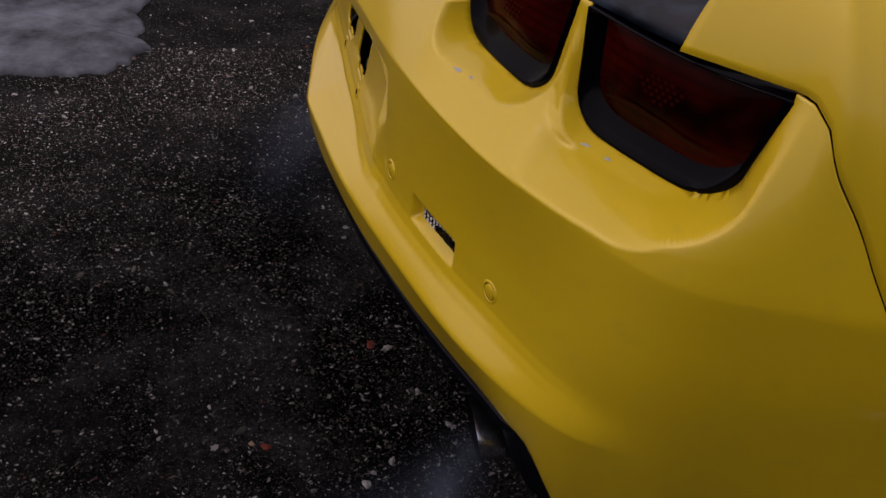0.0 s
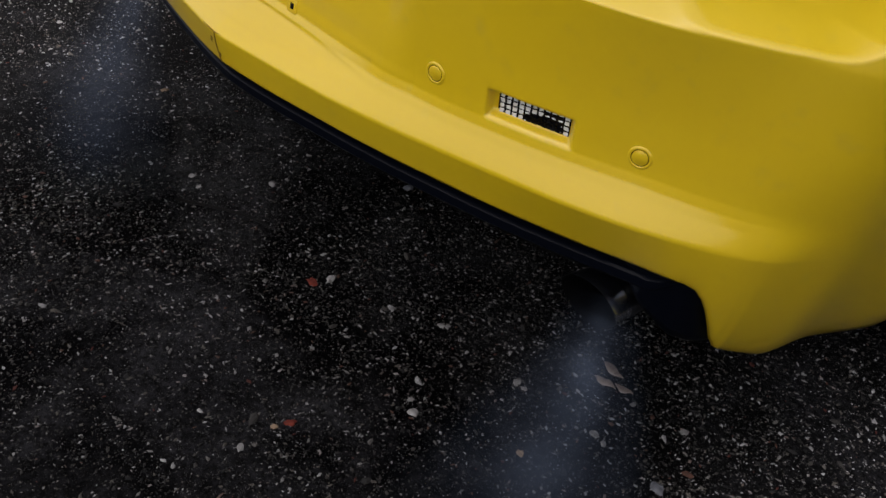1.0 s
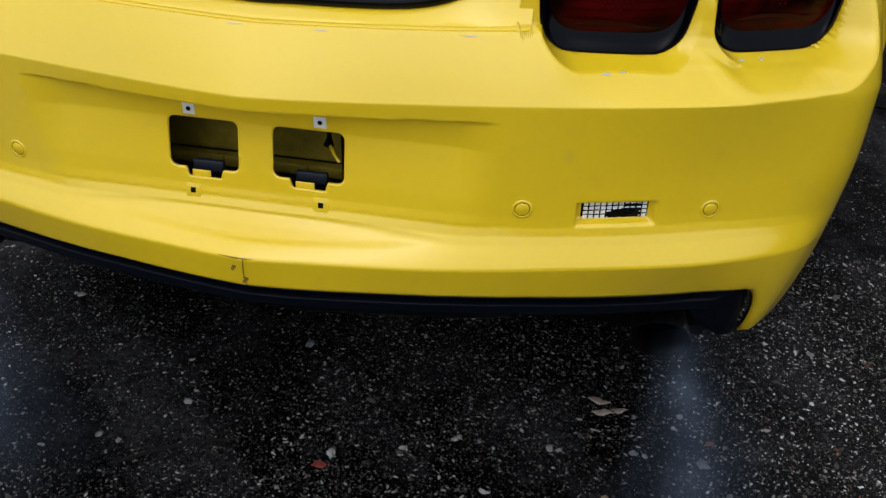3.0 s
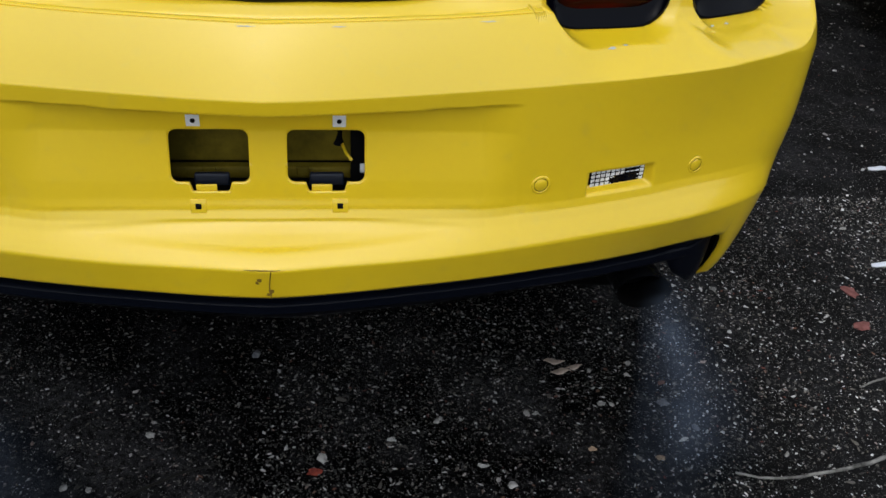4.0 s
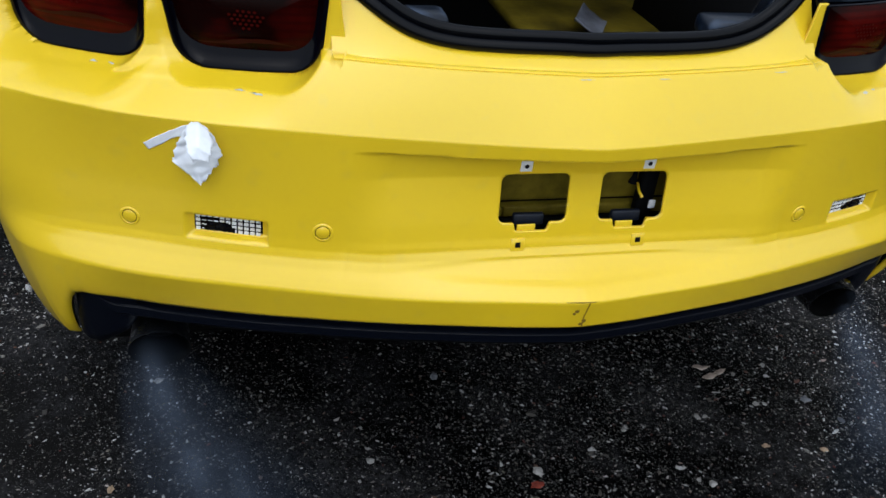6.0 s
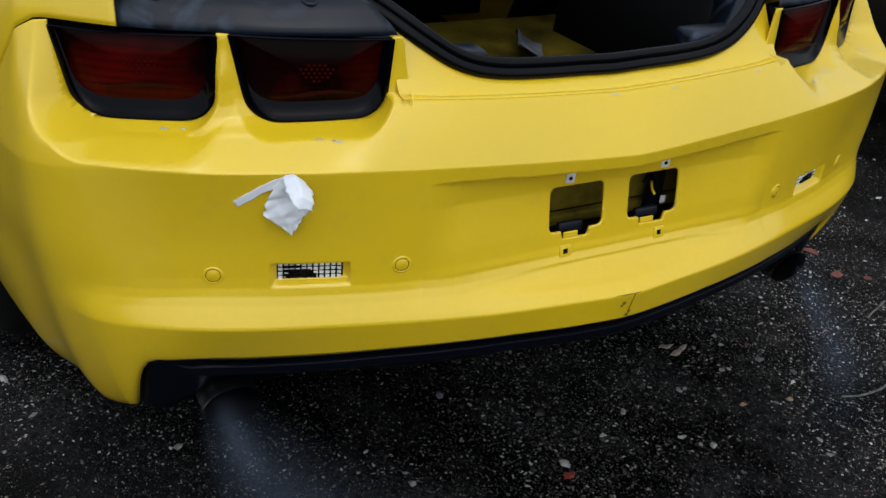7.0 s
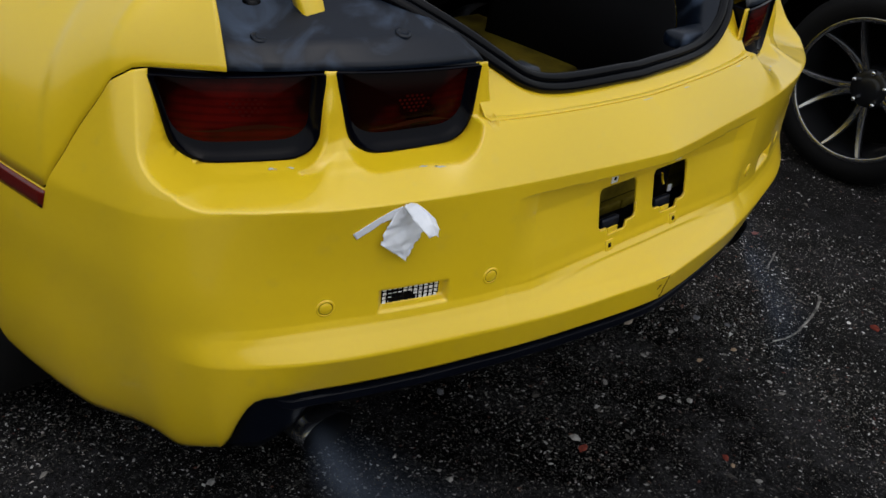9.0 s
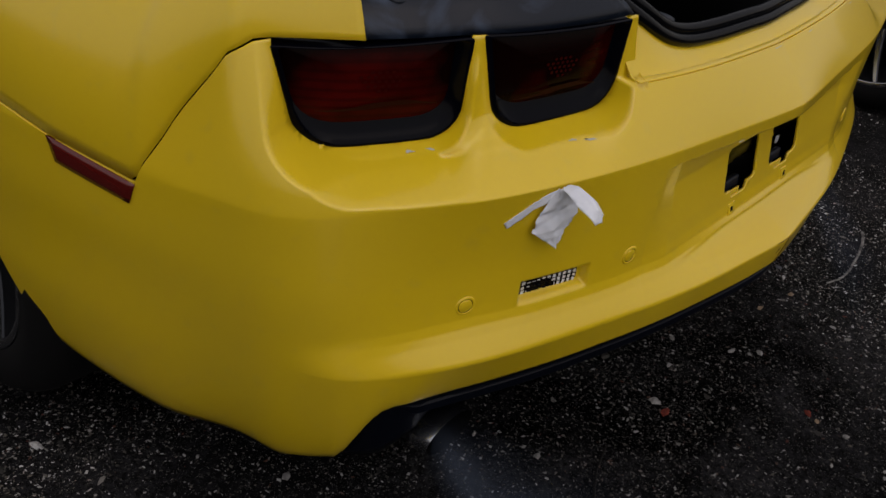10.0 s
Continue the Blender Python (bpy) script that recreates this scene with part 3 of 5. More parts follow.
# ---- quarter panels ----
def build_quarter(car, sign):
    phis = np.concatenate([np.arange(46.6, 62, 0.5), np.arange(62, 100.1, 1.0)])
    tx = line([46.6, 50, 53, 55, 61, 70, 88, 100], [0.650, 0.640, 0.628, 0.619, 0.612, 0.615, 0.63, 0.64])
    ty = line([46.6, 50, 53, 55, 61, 70, 88, 100], [0.335, 0.350, 0.362, 0.375, 0.47, 0.64, 0.95, 1.15])
    tz = line([46.6, 50, 53, 55, 61, 70, 88, 100], [0.962, 0.964, 0.966, 0.970, 0.985, 1.0, 1.01, 1.015])
    verts, faces, n = [], [], 26
    for p in phis:
        a = skin(max(p, 52.2), seam_z(max(p, 52.2), sign) + 0.0022)
        if p < 52.2:
            a = Vector((0.664, 0.259 if sign > 0 else 0.267, 0.849)).lerp(a, (p - 46.6) / 5.6)
        t = Vector((tx(p), ty(p), tz(p)))
        m = Vector((a.x + 0.012 * step(50, 60, p), a.y * 0.7 + t.y * 0.3, a.z * 0.30 + t.z * 0.70))
        m.x -= 0.10 * (m.x - t.x) * step(60, 47, p)
        for k in range(n):
            s = k / (n - 1)
            v = a * (1 - s) ** 2 + m * (2 * s * (1 - s)) + t * s * s
            verts.append(Vector((sign * v.x, v.y, v.z)))
    for i in range(len(phis) - 1):
        for k in range(n - 1):
            q = (i * n + k, (i + 1) * n + k, (i + 1) * n + k + 1, i * n + k + 1)
            faces.append(q if sign > 0 else q[::-1])
    ob = put("quarter_panel", mesh_of("quarter_panel", verts, faces, PAINT), car, "yellow painted rear quarter panel")
    thick = ob.modifiers.new("thickness", "SOLIDIFY")
    thick.thickness, thick.offset = 0.005, -1.0
    return ob


for sign in (1, -1):
    build_quarter(car, sign)


# ---- tail lamps ----
def rounded(quad, corners, n=7):
    """Points round a quad with a radius at each corner."""
    pts = []
    for k in range(4):
        p, a, b = Vector(quad[k]), Vector(quad[k - 1]), Vector(quad[(k + 1) % 4])
        r = corners[k]
        u, v = (a - p).normalized(), (b - p).normalized()
        for i in range(n):
            s = i / (n - 1)
            pts.append((p + u * r) * (1 - s) ** 2 + p * (2 * s * (1 - s)) + (p + v * r) * s * s)
        q = Vector(quad[(k + 1) % 4])
        e0, e1 = p + v * r, q - v * corners[(k + 1) % 4]
        for i in range(1, 10):
            pts.append(e0.lerp(e1, i / 10))
    return pts


def build_lamp(car, sign, quad):
    corners = (0.004, 0.004, 0.040, 0.040)
    shape = rounded(quad, corners)
    quad = tuple(quad)
    cx = sum(p[0] for p in quad) / 4
    top = max(p[1] for p in quad)
    bottom = min(p[1] for p in quad)

    def at(x, z, out):
        return Vector((sign * x, lamp_y(x) - out, z))

    def shrink(p, side, up, down):
        f = (p[1] - bottom) / (top - bottom)
        z = p[1] - up * f + down * (1 - f)
        return (cx + (p[0] - cx) * (1 - side / 0.09), z)

    lamp = put("tail_lamp", None, car, "dark smoked red tail lamp in a gloss black surround")
    rings = [[at(*shrink(p, -0.0022, 0.0, -0.0022), -0.035) for p in shape], [at(*shrink(p, -0.0022, 0.0, -0.0022), 0.0012) for p in shape]]
    for side, up, down, out_ in ((0.0005, 0.001, 0.0008, 0.0024), (0.0032, 0.002, 0.0034, 0.0022), (0.0044, 0.003, 0.008, -0.004), (0.006, 0.005, 0.018, -0.010), (0.0085, 0.006, 0.028, -0.0135)):
        rings.append([at(*shrink(p, side, up, down), out_) for p in shape])
    n = len(shape)
    verts = [v for ring in rings for v in ring]
    faces = [(k * n + i, k * n + (i + 1) % n, (k + 1) * n + (i + 1) % n, (k + 1) * n + i) for k in range(len(rings) - 1) for i in range(n)]
    bezel = put("bezel", mesh_of("bezel", verts, faces, BEZEL), lamp)
    sharp(bezel, 50)
    # the lens, a fan of rings bulging towards its middle
    verts, faces, levels = [], [], 8
    for k in range(levels):
        s = k / (levels - 1)
        for p in shape:
            x, z = shrink(p, 0.0075, 0.005, 0.022)
            x, z = cx + (x - cx) * (1 - s), 0.797 + (z - 0.797) * (1 - s)
            verts.append(at(x, z, -0.0125 + 0.0085 * (1 - (1 - s) ** 2)))
    for k in range(levels - 1):
        faces += [(k * n + i, k * n + (i + 1) % n, (k + 1) * n + (i + 1) % n, (k + 1) * n + i) for i in range(n)]
    put("lens", mesh_of("lens", verts, faces, LENS), lamp)
    # amber strip low in the lens
    lo, hi = cx - 0.058, cx + 0.058
    verts, faces = [], []
    for i in range(17):
        s = i / 16
        x = lo + (hi - lo) * s
        z = 0.772 + 0.004 * math.sin(s * 5)
        h = 0.0032 * math.sin(math.pi * min(max(s, 0.04), 0.96)) * (1 + 0.4 * soft_noise(s * 7, sign, 1.0))
        verts += [at(x, z - h, -0.0042), at(x, z + h, -0.0038)]
    for i in range(16):
        faces.append((2 * i, 2 * i + 1, 2 * i + 3, 2 * i + 2))
    put("amber_strip", mesh_of("amber_strip", verts, faces, AMBER), lamp)
    # honeycomb of reflector dots behind the lens
    verts, faces = [], []
    for row in range(-3, 4):
        for col in range(-4, 5):
            x, z = cx + (col + 0.5 * (row % 2)) * 0.0066, 0.806 + row * 0.0052
            if ((x - cx) / 0.021) ** 2 + ((z - 0.802) / 0.013) ** 2 > 1:
                continue
            o = len(verts)
            verts += [at(x + 0.0022 * math.cos(t), z + 0.0019 * math.sin(t), -0.0032) for t in np.linspace(0, 2 * math.pi, 7)[:-1]]
            faces.append(tuple(range(o, o + 6)))
    put("reflector_dots", mesh_of("reflector_dots", verts, faces, LED), lamp)
    return lamp


for sign in (1, -1):
    for quad in (INNER_LAMP, OUTER_LAMP):
        build_lamp(car, sign, quad)


# ---- the boot: deck panels, seal, lining ----
SEAL = ((0.0, 0.128, 0.776), (0.05, 0.130, 0.777), (0.12, 0.135, 0.777), (0.18, 0.141, 0.779), (0.225, 0.147, 0.786), (0.262, 0.154, 0.800), (0.302, 0.168, 0.825),
        (0.345, 0.195, 0.855), (0.40, 0.236, 0.890), (0.45, 0.290, 0.920), (0.50, 0.375, 0.955), (0.52, 0.48, 0.985), (0.525, 0.62, 1.01), (0.52, 0.80, 1.03))


def seal_curve(off_in=0.0, off_up=0.0):
    right = [Vector(p) for p in SEAL]
    pts = [Vector((-p.x, p.y, p.z)) for p in right[:0:-1]] + right
    made = []
    for i in range(len(pts) - 1):
        a, b, c, d = pts[max(i - 1, 0)], pts[i], pts[i + 1], pts[min(i + 2, len(pts) - 1)]
        for k in range(10):
            t = k / 10
            made.append(0.5 * ((2 * b) + (c - a) * t + (2 * a - 5 * b + 4 * c - d) * t * t + (3 * b - a - 3 * c + d) * t**3))
    made.append(pts[-1])
    moved = []
    for i, p in enumerate(made):
        d = (made[min(i + 1, len(made) - 1)] - made[max(i - 1, 0)]).normalized()
        inward = d.cross(Vector((0, -0.78, 0.62))).normalized()
        if inward.y + inward.z < 0 and abs(p.x) < 0.3:
            inward = -inward
        if inward.x * p.x > 0 and abs(p.x) >= 0.3:
            inward = -inward
        moved.append(p + inward * off_in + Vector((0, -0.5, 0.85)) * off_up)
    return moved


def build_seal(car):
    outer, inner = seal_curve(0.010, 0.002), seal_curve(0.024, 0.004)
    seal = tube("boot_seal", outer, 0.009, RUBBER, car, "black rubber seal round the open boot", sides=10)
    tube("seal_lip", inner, 0.008, RUBBER, seal, sides=10)


def strip_mesh(name, a, b, material, parent, label=""):
    verts = []
    for p, q in zip(a, b):
        verts += [p, q]
    faces = [(2 * i, 2 * i + 1, 2 * i + 3, 2 * i + 2) for i in range(len(a) - 1)]
    ob = put(name, mesh_of(name, verts, faces, material), parent, label)
    thick = ob.modifiers.new("thickness", "SOLIDIFY")
    thick.thickness = 0.003
    return ob


build_seal(car)


def build_sill(car):
    """The painted body sill between the bumper's upper edge and the boot seal."""
    curve = seal_curve(0.004, 0.0)
    cx = [p.x for p in curve]
    cols = np.linspace(-23.7, 23.7, 80)
    verts, faces, n = [], [], 12
    for p in cols:
        a = abs(p)
        r, z = fold_r(a), fold_z(a)
        x = r * math.sin(radians(p))
        front = Vector((x, PIVOT - r * math.cos(radians(p)), z))
        far = Vector((x, float(np.interp(x, cx, [q.y for q in curve])), float(np.interp(x, cx, [q.z for q in curve]))))
        ledge = front + Vector((0, min(0.011, 0.5 * (far.y - front.y)), 0.0015))
        foot = ledge.lerp(far, 0.12) + Vector((0, 0, -0.004 * step(0.12, 0.2, abs(x)) - 0.001))
        rows = [front + Vector((0, 0.003, -0.012)), front + Vector((0, 0.003, 0.0)), front + Vector((0, 0.0045, 0.0012)), ledge, ledge.lerp(foot, 0.5) + Vector((0, 0.0005, -0.0012)), foot]
        rows += [foot.lerp(far, f) + Vector((0, 0.10, -0.06)) * (f * (1 - f) * (far.z - foot.z)) for f in (0.2, 0.4, 0.6, 0.8, 1.0)]
        rows.append(far + Vector((0, 0.012, -0.004)))
        verts += rows
    for i in range(len(cols) - 1):
        faces += [(i * n + k, (i + 1) * n + k, (i + 1) * n + k + 1, i * n + k + 1) for k in range(n - 1)]
    ob = put("rear_sill", mesh_of("rear_sill", verts, faces, PAINT), car, "yellow painted sill under the open boot")
    sharp(ob, 40)
    thick = ob.modifiers.new("thickness", "SOLIDIFY")
    thick.thickness, thick.offset = 0.002, -1.0


build_sill(car)


def build_boot(car):
    edge = seal_curve(0.030, 0.0)
    down = [p + Vector((-p.x * 0.10, 0.05, -0.10)) for p in edge]
    strip_mesh("boot_trim", edge, down, DECK, car, "grey plastic sill trim inside the boot")
    floor_ = [p + Vector((-p.x * 0.10, 0.05, -0.16)) for p in edge]
    strip_mesh("boot_wall", [p + Vector((0, 0.004, 0)) for p in down], [Vector((p.x * 0.95, max(p.y, 0.25) + 0.02, 0.50)) for p in floor_], DARK, car)
    part("boot_floor", box_bm(0.98, 1.2, 0.02, 0.004, (0, 0.80, 0.44)), DARK, car, "dark boot floor")
    # the boot's dimness is painted into this panel's yellow
    part("floor_panel", box_bm(0.40, 0.42, 0.02, 0.006, (0.32, 0.78, 0.585)), BOOT_YELLOW, car, "darkened yellow metal panel in the boot")
    part("boot_bulkhead", box_bm(1.05, 0.02, 0.62, 0.0, (0, 1.38, 0.80)), DARK, car)
    part("parcel_shelf", box_bm(1.06, 0.78, 0.012, 0.0, (0, 1.05, 1.045)), DARK, car)
    for sign in (1, -1):
        part("boot_corner_trim", box_bm(0.12, 0.05, 0.03, 0.010, (sign * 0.245, 0.200, 0.797)), DECK, car, "grey plastic corner trim in the boot")
    bm = box_bm(0.15, 0.06, 0.004, 0.001)
    bmesh.ops.subdivide_edges(bm, edges=list(bm.edges), cuts=3)
    for v in bm.verts:
        v.co.z += 0.012 * math.sin(v.co.x * 40) + 0.3 * v.co.y
    part("plastic_scrap", bm, ICE, car, "torn grey plastic scrap in the boot", m=Matrix.Translation((0.27, 0.735, 0.612)) @ pose(0, 0, 0, 12, 8, 62))


build_boot(car)


def build_deck(car, sign):
    """Black plastic panel between the lamps, the seal and the quarter panel."""
    n, rows = 30, 24
    verts, faces = [], []
    for j in range(rows):
        f = j / (rows - 1)
        for i in range(n):
            s = i / (n - 1)
            x0 = 0.338 + (0.664 - 0.338) * s
            front = Vector((x0, lamp_y(x0) - 0.002, 0.850 - 0.002 * s))
            inner_edge = Vector((0.338, 0.158, 0.852)).lerp(Vector((0.475, 0.345, 0.942)), f)
            outer_edge = Vector((0.660, 0.270, 0.850)).lerp(Vector((0.635, 0.42, 0.915)), f)
            across = inner_edge.lerp(outer_edge, s)
            bow = front - Vector((0.338, 0.158, 0.852)).lerp(Vector((0.660, 0.270, 0.850)), s)
            v = across + bow * (1 - f)
            v.z += 0.003 * step(0.0, 0.03, f) + 0.013 * min(f / 0.17, 1.0) - 0.016 * max(f - 0.17, 0.0)
            v.z += 0.004 * soft_noise(v.x, v.y, 14.0) * f
            v.y += 0.004
            verts.append(Vector((sign * v.x, v.y, v.z)))
    for j in range(rows - 1):
        for i in range(n - 1):
            q = (j * n + i, j * n + i + 1, (j + 1) * n + i + 1, (j + 1) * n + i)
            faces.append(q if sign > 0 else q[::-1])
    ob = put("deck_panel", mesh_of("deck_panel", verts, faces, DECK), car, "dusty black plastic panel above the tail lamps")
    thick = ob.modifiers.new("thickness", "SOLIDIFY")
    thick.thickness, thick.offset = 0.003, -1.0
    for x, y in ((0.608, 0.283), (0.436, 0.213)):
        near = min(verts, key=lambda v: (v.x - sign * x) ** 2 + (v.y - y) ** 2)
        vs, fs = lathe([(0.0, -0.0006), (0.0052, -0.0006), (0.0058, 0.0006), (0.0098, 0.0008), (0.0115, -0.0004), (0.0115, -0.004)], 24)
        put("push_pin", mesh_of("push_pin", vs, fs, DECK), ob, m=Matrix.Translation((sign * x, y, near.z + 0.001)) @ pose(0, 0, 0, 16, 0, 0))


for sign in (1, -1):
    build_deck(car, sign)


def build_hinge_arm(car):
    """The bare body-coloured hinge arm and a black stop standing out of the panel."""
    verts, faces, n = [], [], 10
    for i in range(n):
        t = i / (n - 1)
        c = Vector((-0.520 - 0.012 * t, 0.278 + 0.05 * t * t + 0.03 * t, 0.872 + 0.13 * t))
        w = 0.014 + 0.010 * t
        for dx, dy in ((-w, 0.004), (-w * 0.8, 0.0), (w * 0.8, 0.0), (w, 0.004), (w, 0.02), (-w, 0.02)):
            verts.append(c + Vector((dx, dy - 0.15 * dx, 0)))
    for i in range(n - 1):
        faces += [(i * 6 + k, i * 6 + (k + 1) % 6, (i + 1) * 6 + (k + 1) % 6, (i + 1) * 6 + k) for k in range(6)]
    faces += [tuple(range(6)), tuple((n - 1) * 6 + k for k in range(6))]
    put("hinge_arm", mesh_of("hinge_arm", verts, faces, PAINT), car, "bare yellow hinge arm of the missing boot lid")
    vs, fs = lathe([(0.0, 0.022), (0.010, 0.021), (0.0135, 0.017), (0.0135, 0.004), (0.018, 0.002), (0.018, -0.006)], 28)
    put("rubber_stop", mesh_of("rubber_stop", vs, fs, RUBBER), car, "black rubber lid stop", Matrix.Translation((-0.580, 0.345, 0.888)))


build_hinge_arm(car)


# ---- lower black valance, exhausts, underbody ----
def build_valance(car):
    verts, faces, cols = [], [], np.arange(-44.25, 44.3, 0.75)
    prof = ((-0.012, 0.012), (-0.017, 0.000), (-0.018, -0.013), (-0.016, -0.0175), (-0.007, -0.0195), (-0.0040, -0.022), (-0.0045, -0.034), (-0.011, -0.041), (-0.05, -0.065), (-0.11, -0.12), (-0.16, -0.16))
    for p in cols:
        a = abs(p)
        zl = low_z(min(a, 46.0)) + 0.006 * step(42, 45, a)
        r0 = under_r(min(a, 46)) - 0.006
        flap = 1 - 0.9 * step(40.5, 43.5, a)
        for dr, dz in prof:
            lift = 0.06 * step(24, 30, a) * step(44, 40, a) * step(-0.05, -0.12, dz)
            deep = 0.006 * step(40, 44, a)
            r = r0 + dr * (1 if dz > -0.04 else 0.35 + 0.65 * flap) - deep
            verts.append((r * math.sin(radians(p)), PIVOT - r * math.cos(radians(p)), zl + (dz * flap if dz < 0 else dz) + lift * flap))
    n = len(prof)
    for i in range(len(cols) - 1):
        for k in range(n - 1):
            faces.append((i * n + k, i * n + k + 1, (i + 1) * n + k + 1, (i + 1) * n + k))
    ob = put("valance", mesh_of("valance", verts, faces, LIP), car, "black plastic valance under the bumper")
    sharp(ob, 28)
    thick = ob.modifiers.new("thickness", "SOLIDIFY")
    thick.thickness = 0.004
    return ob


valance = build_valance(car)


def build_clips(valance):
    """Small lugs along the groove between bumper and valance."""
    for n, p in enumerate(np.arange(-34.0, 34.1, 4.0)):
        r, z = under_r(abs(p)) - 0.0195, low_z(abs(p)) - 0.0095
        m = pose(r * math.sin(radians(p)), PIVOT - r * math.cos(radians(p)), z, 0, 0, p)
        part("clip", box_bm(0.016, 0.006, 0.005, 0.001), BLACK, valance, m=m)


build_clips(valance)


def build_flap(car, sign):
    """The black panel that closes the valance beside the exhaust, tucked inside the bumper's corner."""
    bottom = line([39, 40.5, 43, 48.6], [0.380, 0.338, 0.305, 0.280])
    rad = line([39, 42, 43.5, 44.5, 46, 47.4, 48.6], [0.946, 0.961, 0.966, 0.961, 0.939, 0.919, 0.904])
    verts, faces, cols, n = [], [], np.arange(39.0, 48.7, 0.4), 9
    for p in cols:
        top = low_z(p) + 0.012
        for k in range(n):
            f = k / (n - 1)
            r = rad(p) - 0.018 * f * f * step(46.5, 43.5, p)
            verts.append((sign * r * math.sin(radians(p)), PIVOT - r * math.cos(radians(p)), top + (bottom(p) - top) * f))
    for i in range(len(cols) - 1):
        faces += [(i * n + k, i * n + k + 1, (i + 1) * n + k + 1, (i + 1) * n + k) for k in range(n - 1)]
    ob = put("corner_flap", mesh_of("corner_flap", verts, faces, LIP), car)
    thick = ob.modifiers.new("thickness", "SOLIDIFY")
    thick.thickness = 0.003


for sign in (1, -1):
    build_flap(car, sign)


def build_liner(car, sign):
    """The dark inner face of the bumper's corner."""
    verts, faces, cols, n = [], [], np.arange(41.0, 72.1, 1.0), 8
    for p in cols:
        zl = low_z(p)
        for k in range(n):
            z = zl + 0.003 + (0.50 - zl) * k / (n - 1)
            v = skin(p, z)
            s = 1 - 0.009 / (v - Vector((0, PIVOT, z))).length
            verts.append((sign * v.x * s, PIVOT - (PIVOT - v.y) * s, z))
    for i in range(len(cols) - 1):
        faces += [(i * n + k, i * n + k + 1, (i + 1) * n + k + 1, (i + 1) * n + k) for k in range(n - 1)]
    put("wheel_arch_liner", mesh_of("wheel_arch_liner", verts, faces, DARK), car)


for sign in (1, -1):
    build_liner(car, sign)


def build_exhaust(car, sign):
    """An oval tip, cut on the slant so that its upper edge reaches further back."""
    rings = ((0.74, 0.16), (0.86, 0.10), (0.94, 0.03), (0.985, 0.008), (1.0, 0.001), (0.985, -0.002), (0.955, 0.001), (0.90, 0.05), (0.86, 0.13))
    verts, faces, n = [], [], 44
    for scale, deep in rings:
        for k in range(n):
            t = 2 * math.pi * k / n
            x, z = 0.0445 * scale * math.cos(t), 0.035 * scale * math.sin(t)
            slant = -0.15 * z * max(0.0, 1 - deep / 0.1)
            verts.append(((0.560 if sign > 0 else -0.566) + x, 0.162 + deep + slant, 0.318 + z - deep * 0.14))
    for j in range(len(rings) - 1):
        faces += [(j * n + k, j * n + (k + 1) % n, (j + 1) * n + (k + 1) % n, (j + 1) * n + k) for k in range(n)]
    faces.append(tuple((len(rings) - 1) * n + k for k in range(n)))
    me = mesh_of("exhaust_tip", verts, faces, STEEL)
    me.materials.append(RIM_GLINT)
    me.materials.append(UNDER)
    # highlight on the rim and shade in the mouth come from the materials
    for poly in me.polygons:
        ring = poly.index // n
        poly.material_index = 0 if ring < 2 else 1 if ring < 5 else 2
    ob = put("exhaust_tip", me, car, "dark oval steel exhaust tip with a bright rim")
    sharp(ob, 40)
    tube("pipe", [(sign * 0.561, 0.30, 0.304), (sign * 0.55, 0.5, 0.290), (sign * 0.5, 0.9, 0.28)], 0.030, UNDER, car, sides=14)


for sign in (1, -1):
    build_exhaust(car, sign)

part("underbody", box_bm(1.30, 4.0, 0.16, 0.01, (0, 2.35, 0.27)), UNDER, car)
part("boot_tub", box_bm(1.20, 0.55, 0.16, 0.01, (0, 0.58, 0.40)), UNDER, car)
# what shows through the plate openings; its shade is put into the yellow
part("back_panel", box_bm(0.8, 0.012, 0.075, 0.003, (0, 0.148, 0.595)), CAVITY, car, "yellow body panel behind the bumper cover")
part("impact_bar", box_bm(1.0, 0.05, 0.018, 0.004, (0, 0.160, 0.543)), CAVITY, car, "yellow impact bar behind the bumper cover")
# dark bars added for the black bands between and below the yellow panels
part("foam_block", box_bm(1.0, 0.07, 0.06, 0.006, (0, 0.165, 0.503)), DARK, car)
part("foam_strip", box_bm(1.0, 0.03, 0.006, 0.001, (0, 0.164, 0.5545)), DARK, car)
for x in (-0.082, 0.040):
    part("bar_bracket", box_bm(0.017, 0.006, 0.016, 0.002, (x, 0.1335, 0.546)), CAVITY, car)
# dark box added to fill the black area beside the cable
part("wiring_loom", box_bm(0.026, 0.02, 0.15, 0.006, (0.116, 0.120, 0.615)), DARK, car, "plain dark box beside the cable behind the bumper")
tube("cable", [(0.100, 0.125, 0.72), (0.094, 0.115, 0.66), (0.090, 0.112, 0.63), (0.088, 0.110, 0.60)], 0.0075, DARK, car, "dark cable behind the bumper")
tube("yellow_strap", [(0.092, 0.104, 0.603), (0.097, 0.104, 0.590), (0.104, 0.104, 0.580)], 0.0022, PAINT, car)
part("cable_tag", box_bm(0.010, 0.003, 0.013, 0.001, (0.120, 0.100, 0.570)), WHITE, car, "white paper cable tag")

